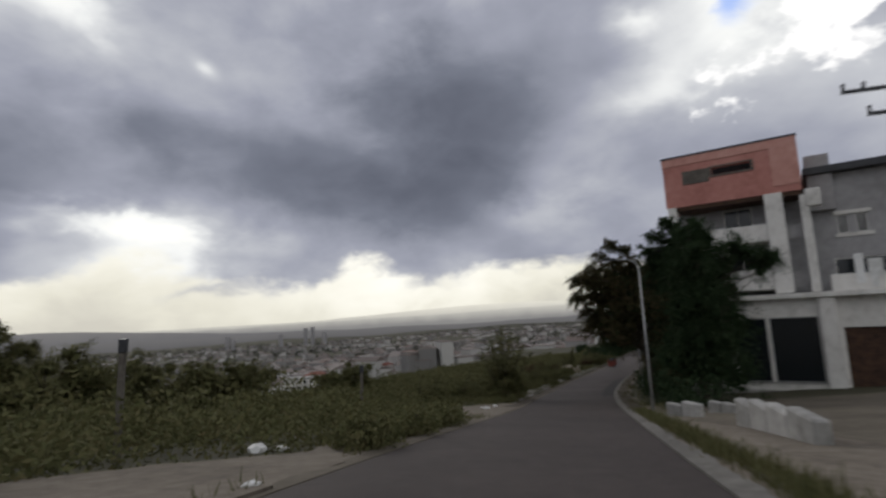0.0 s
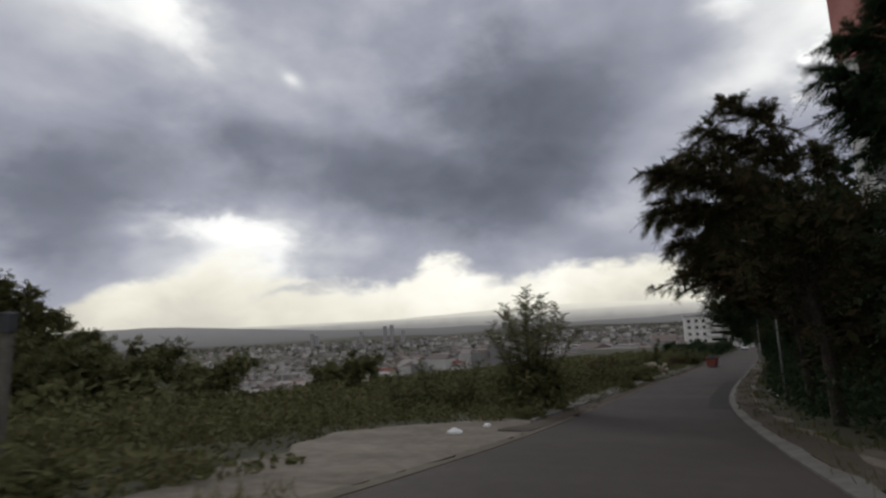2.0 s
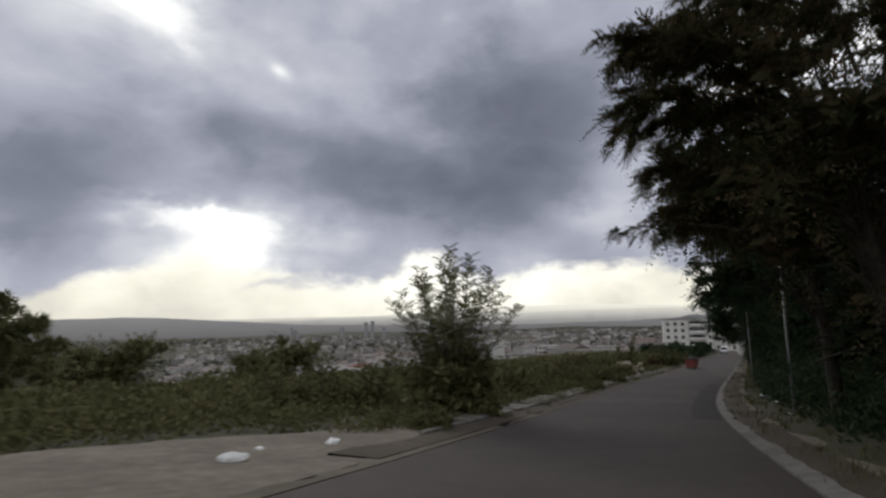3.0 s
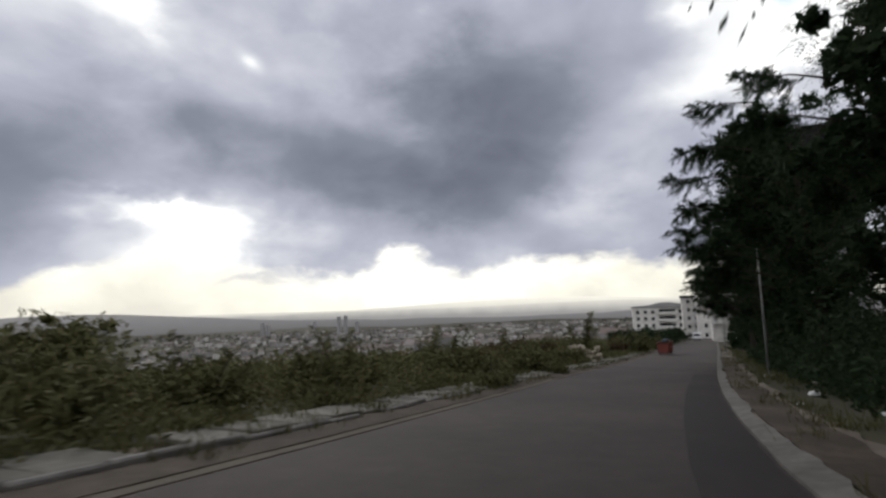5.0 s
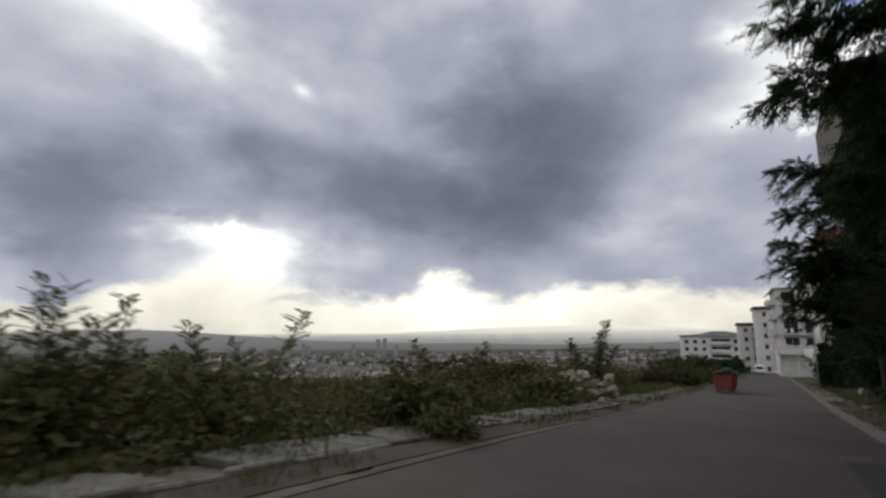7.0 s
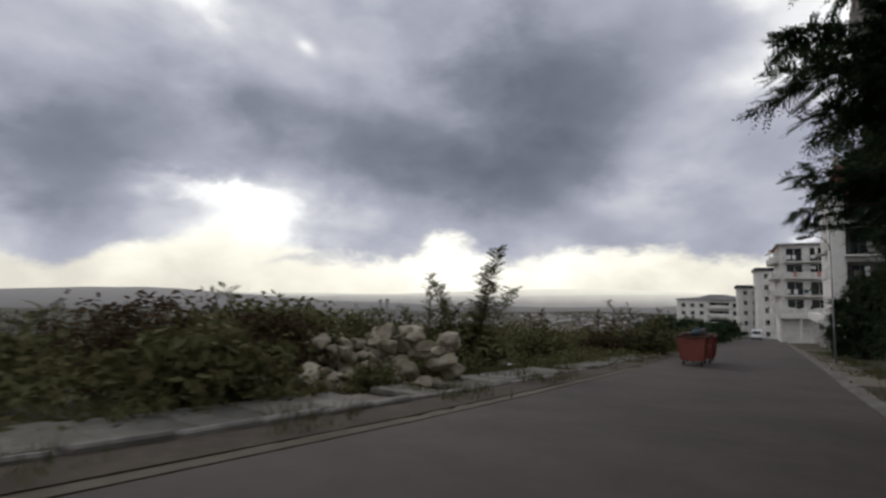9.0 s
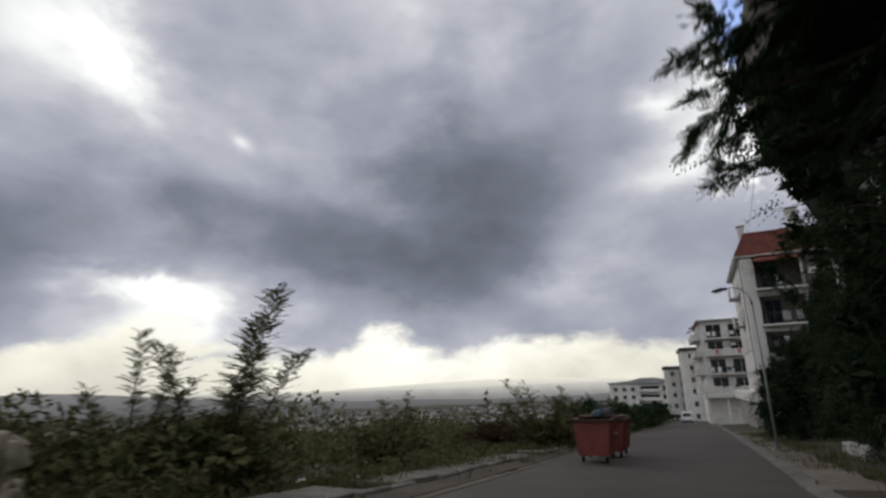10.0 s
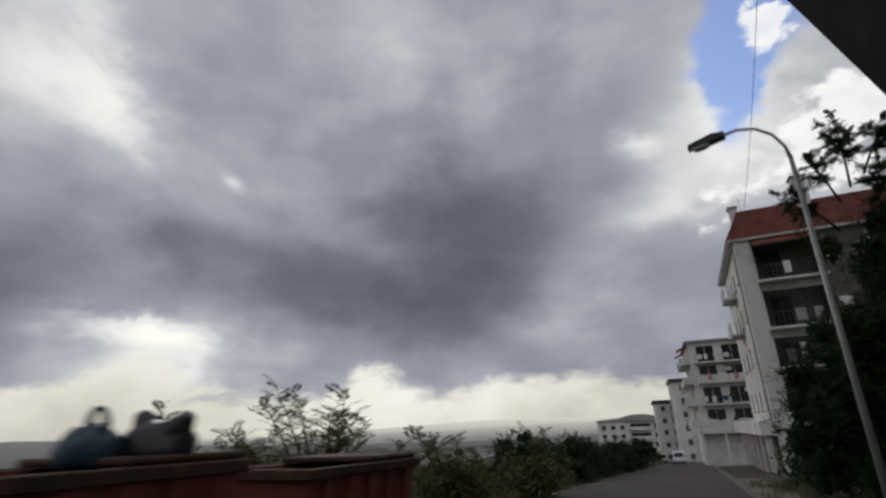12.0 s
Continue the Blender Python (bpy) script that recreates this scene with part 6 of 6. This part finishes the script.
def van(x, y, turn):
    z = float(road_z(y))
    t = thing("van", "small white van parked on the street", "van", at=(x, y, z), turn=turn)
    side = [(-2.1, 0.35), (-2.15, 0.8), (-1.9, 1.05), (-1.35, 1.15), (-0.75, 1.85), (-0.4, 1.95), (1.95, 1.95), (2.1, 1.7), (2.12, 0.4), (1.6, 0.3), (-1.6, 0.3)]
    part("body", MB().prism(side, -0.82, 0.82, "x"), M_CAR, t)
    part("windscreen", MB().add([(-0.7, -1.33, 1.2), (0.7, -1.33, 1.2), (0.62, -0.82, 1.8), (-0.62, -0.82, 1.8)], [(0, 1, 2, 3)]), M_GLASS, t)
    for s in (-1, 1):
        part("side_window", MB().box(s * 0.825 - 0.006, s * 0.825 + 0.006, -0.65, 0.4, 1.2, 1.75), M_GLASS, t)
        part("headlight", MB().bevel_box(s * 0.6 - 0.15, s * 0.6 + 0.15, -2.17, -2.05, 0.72, 0.92, 0.02), M_LAMP, t)
        part("mirror", MB().bevel_box(s * 0.95 - 0.08, s * 0.95 + 0.08, -1.0, -0.9, 1.2, 1.42, 0.02), M_BLACK, t)
        for yy in (-1.35, 1.35):
            w = part("wheel", MB().tube([(s * 0.82 - 0.1, yy, 0.31), (s * 0.82 + 0.02, yy, 0.31)], 0.31, 16), M_TYRE, t)
            part("rim", MB().tube([(s * 0.82 - 0.02, yy, 0.31), (s * 0.82 + 0.035, yy, 0.31)], 0.19, 12), M_STEEL, w)
    part("bumper", MB().bevel_box(-0.85, 0.85, -2.24, -2.1, 0.3, 0.62, 0.04), M_DARKGREY, t)


van(19.9, 188.5, -9)

# low white walls before the red-topped building


def low_wall(x0, y0, x1, y1, h, label):
    a, b = Vector((x0, y0, 0)), Vector((x1, y1, 0))
    L = (b - a).length
    z = min(gz(x0, y0), gz(x1, y1))
    ang = math.degrees(math.atan2(y1 - y0, x1 - x0))
    t = thing("low_wall", label, "low wall", group="low walls by the forecourt", at=(x0, y0, z), turn=ang)
    slope = (gz(x1, y1) - gz(x0, y0)) / L
    n = max(2, int(L / 1.3))
    for k in range(n):
        u0, u1 = k * L / n + 0.01, (k + 1) * L / n - 0.01
        zz = gz(x0, y0) - z + slope * (u0 + u1) / 2
        part("block", MB().bevel_box(u0, u1, -0.16, 0.16, zz - 0.2, zz + h * rr.uniform(0.55, 1.1), 0.05), M_CONCRETE, t)


low_wall(3.4, 24.2, 4.3, 22.4, 0.62, "short chipped white block wall by the forecourt")
low_wall(5.3, 25.6, 6.0, 24.2, 0.62, "short chipped white block wall by the forecourt")
low_wall(4.45, 17.6, 4.3, 11.6, 0.66, "long chipped white block wall by the forecourt")
low_wall(12.9, 100.2, 14.2, 105.5, 0.45, "low pale block wall beside the road")


def fence_post(x, y, h, label):
    t = thing("fence_post", label, "post", group="posts on the slope", at=(x, y, gz(x, y)))
    part("shaft", MB().bevel_box(-0.07, 0.07, -0.07, 0.07, -0.2, h, 0.02, pose(0, 0, 0, 2, 3, 20)), M_WOOD_AND_SHADE, t)
    part("head", MB().bevel_box(-0.09, 0.09, -0.09, 0.09, h, h + 0.35, 0.02, pose(0, 0, 0, 2, 3, 20)), M_DARKGREY, t, "dark cap")


fence_post(-10.4, 23.9, 2.5, "leaning weathered grey post in the scrub")
fence_post(-11.2, 10.9, 2.7, "weathered grey post in the scrub")


def boulder(s, seed):
    """An angular quarry stone: the hull of a few corners, its edges broken."""
    r = random.Random(seed)
    sc = Vector((s * r.uniform(0.8, 1.35), s * r.uniform(0.75, 1.1), s * r.uniform(0.5, 0.85)))
    bm = bmesh.new()
    for k in range(15):
        p = Vector((r.gauss(0, 1), r.gauss(0, 1), r.gauss(0, 1))).normalized()
        big = max(abs(p.x), abs(p.y), abs(p.z))
        p = p * (0.55 + 0.45 * r.uniform(0.4, 1.0) / big * 0.8) * 1.12
        bm.verts.new((p.x * sc.x, p.y * sc.y, p.z * sc.z))
    hull = bmesh.ops.convex_hull(bm, input=list(bm.verts))
    loose = [g for g in hull["geom_interior"] if isinstance(g, bmesh.types.BMVert)]
    bmesh.ops.delete(bm, geom=loose, context="VERTS")
    bmesh.ops.dissolve_limit(bm, angle_limit=0.25, verts=list(bm.verts), edges=list(bm.edges))
    bmesh.ops.bevel(bm, geom=list(bm.edges), offset=s * 0.05, segments=1, affect="EDGES")
    bmesh.ops.recalc_face_normals(bm, faces=list(bm.faces))
    me = bpy.data.meshes.new("boulder")
    bm.to_mesh(me)
    bm.free()
    me.materials.append(M_STONE)
    return new("boulder", me), sc.z


rs = random.Random(5)
heap = []
for k in range(185):
    x, y = rs.gauss(-2.6, 1.2), min(rs.gauss(84.6, 1.5), 85.0 + 0.4 * rs.random())
    if x > float(road_left(y)) - 2.1:
        x = float(road_left(y)) - 2.1 - rs.random() * 0.6
    s = rs.choice([0.13, 0.17, 0.22, 0.27, 0.33, 0.38])
    ob, hz = boulder(s, k)
    under = max([0.0] + [q[3] * 1.0 for q in heap if math.hypot(q[0] - x, q[1] - y) < 0.8 * (q[2] + s)])
    under = min(under, 1.15)
    ob.matrix_world = pose(x, y, gz(x, y) + under + hz * 0.45, rs.uniform(-20, 20), rs.uniform(-20, 20), rs.uniform(0, 360))
    heap.append((x, y, s, under + hz * 0.6))
    tagged(ob, "pale angular boulder in a roadside rubble heap", "boulder", group="boulders in the heap")


def scrap(x, y, s, seed, label):
    """A crumpled piece of pale litter."""
    bm = bmesh.new()
    bmesh.ops.create_icosphere(bm, subdivisions=2, radius=1.0)
    for v in bm.verts:
        p = v.co.copy()
        f = 1 + 0.5 * noise.noise(p * 2.4 + Vector((seed * 3.1, 0, 0)))
        v.co = Vector((p.x * s * f, p.y * s * 0.7 * f, max(p.z * s * 0.45 * f, -s * 0.12) + s * 0.1))
    me = bpy.data.meshes.new("litter")
    bm.to_mesh(me)
    bm.free()
    me.materials.append(M_PAPER)
    ob = new("litter", me)
    z = max(gz(x, y), float(road_z(y)) - 0.02)
    ob.matrix_world = pose(x, y, z + 0.02, 0, 0, seed * 47)
    tagged(ob, label, "litter", group="litter on the verge")


for k, (x, y, s) in enumerate(((-5.9, 32.8, 0.22), (-5.8, 35.4, 0.18), (-6.9, 10.3, 0.28), (-6.5, 10.6, 0.16), (-4.45, 6.5, 0.13), (-4.8, 41.4, 0.16), (5.7, 55.5, 0.14), (4.9, 57.6, 0.12), (6.0, 60.4, 0.2), (4.5, 14.2, 0.14), (7.4, 64.8, 0.16), (-1.0, 91.6, 0.14), (-0.3, 92.8, 0.12), (7.9, 66.2, 0.1), (-6.4, 34.0, 0.1))):
    scrap(x, y, s, k + 1.0, "crumpled white litter lying on the dusty verge")

# ---- pavement slabs on the valley side ----


def pavement():
    p = thing("pavement", "broken pale concrete pavement beside the road", "pavement", kind="structure")
    base = MB().bevel_box(-0.56, 0.56, -0.492, 0.492, -0.12, 0.0, 0.02).mesh("slab", M_SLAB)
    r = random.Random(8)
    for k in range(61):
        y = 41.5 + k * 1.0
        if 81.0 < y < 89.0 and r.random() < 0.6 or r.random() < 0.08:
            continue
        x = float(road_left(y)) - 1.74 + 0.05 * math.sin(y * 0.7)
        ob = new("slab", base)
        ob.parent = p
        head = -math.degrees(math.atan2(float(road_left(y + 1) - road_left(y - 1)), 2.0))
        pitch = math.degrees(math.atan2(float(road_z(y + 1) - road_z(y - 1)), 2.0))
        ob.matrix_world = pose(x, y, float(road_z(y)) + 0.10 + r.uniform(-0.025, 0.025), pitch + r.uniform(-1.2, 1.2), r.uniform(-2, 2), head + r.uniform(-1.5, 1.5))


pavement()


def kerb_stones():
    """Worn stones along the inner edge of the pavement, some lost or askew."""
    k_ = thing("kerb", "worn concrete kerb stones edging the pavement", "kerb", kind="structure")
    base = MB().bevel_box(-0.075, 0.075, -0.485, 0.485, -0.26, 0.0, 0.03).mesh("kerb_stone", M_KERB)
    r = random.Random(21)
    for k in range(68):
        y = 38.0 + k
        if r.random() < 0.14:
            continue
        ob = new("kerb_stone", base)
        ob.parent = k_
        head = -math.degrees(math.atan2(float(road_left(y + 1) - road_left(y - 1)), 2.0))
        pitch = math.degrees(math.atan2(float(road_z(y + 1) - road_z(y - 1)), 2.0))
        ob.matrix_world = pose(float(road_left(y)) - 1.07 + r.uniform(-0.03, 0.03), y, float(road_z(y)) + 0.125 + r.uniform(-0.05, 0.01), pitch + r.uniform(-1.5, 1.5), r.uniform(-4, 4), head + r.uniform(-2.5, 2.5))


kerb_stones()
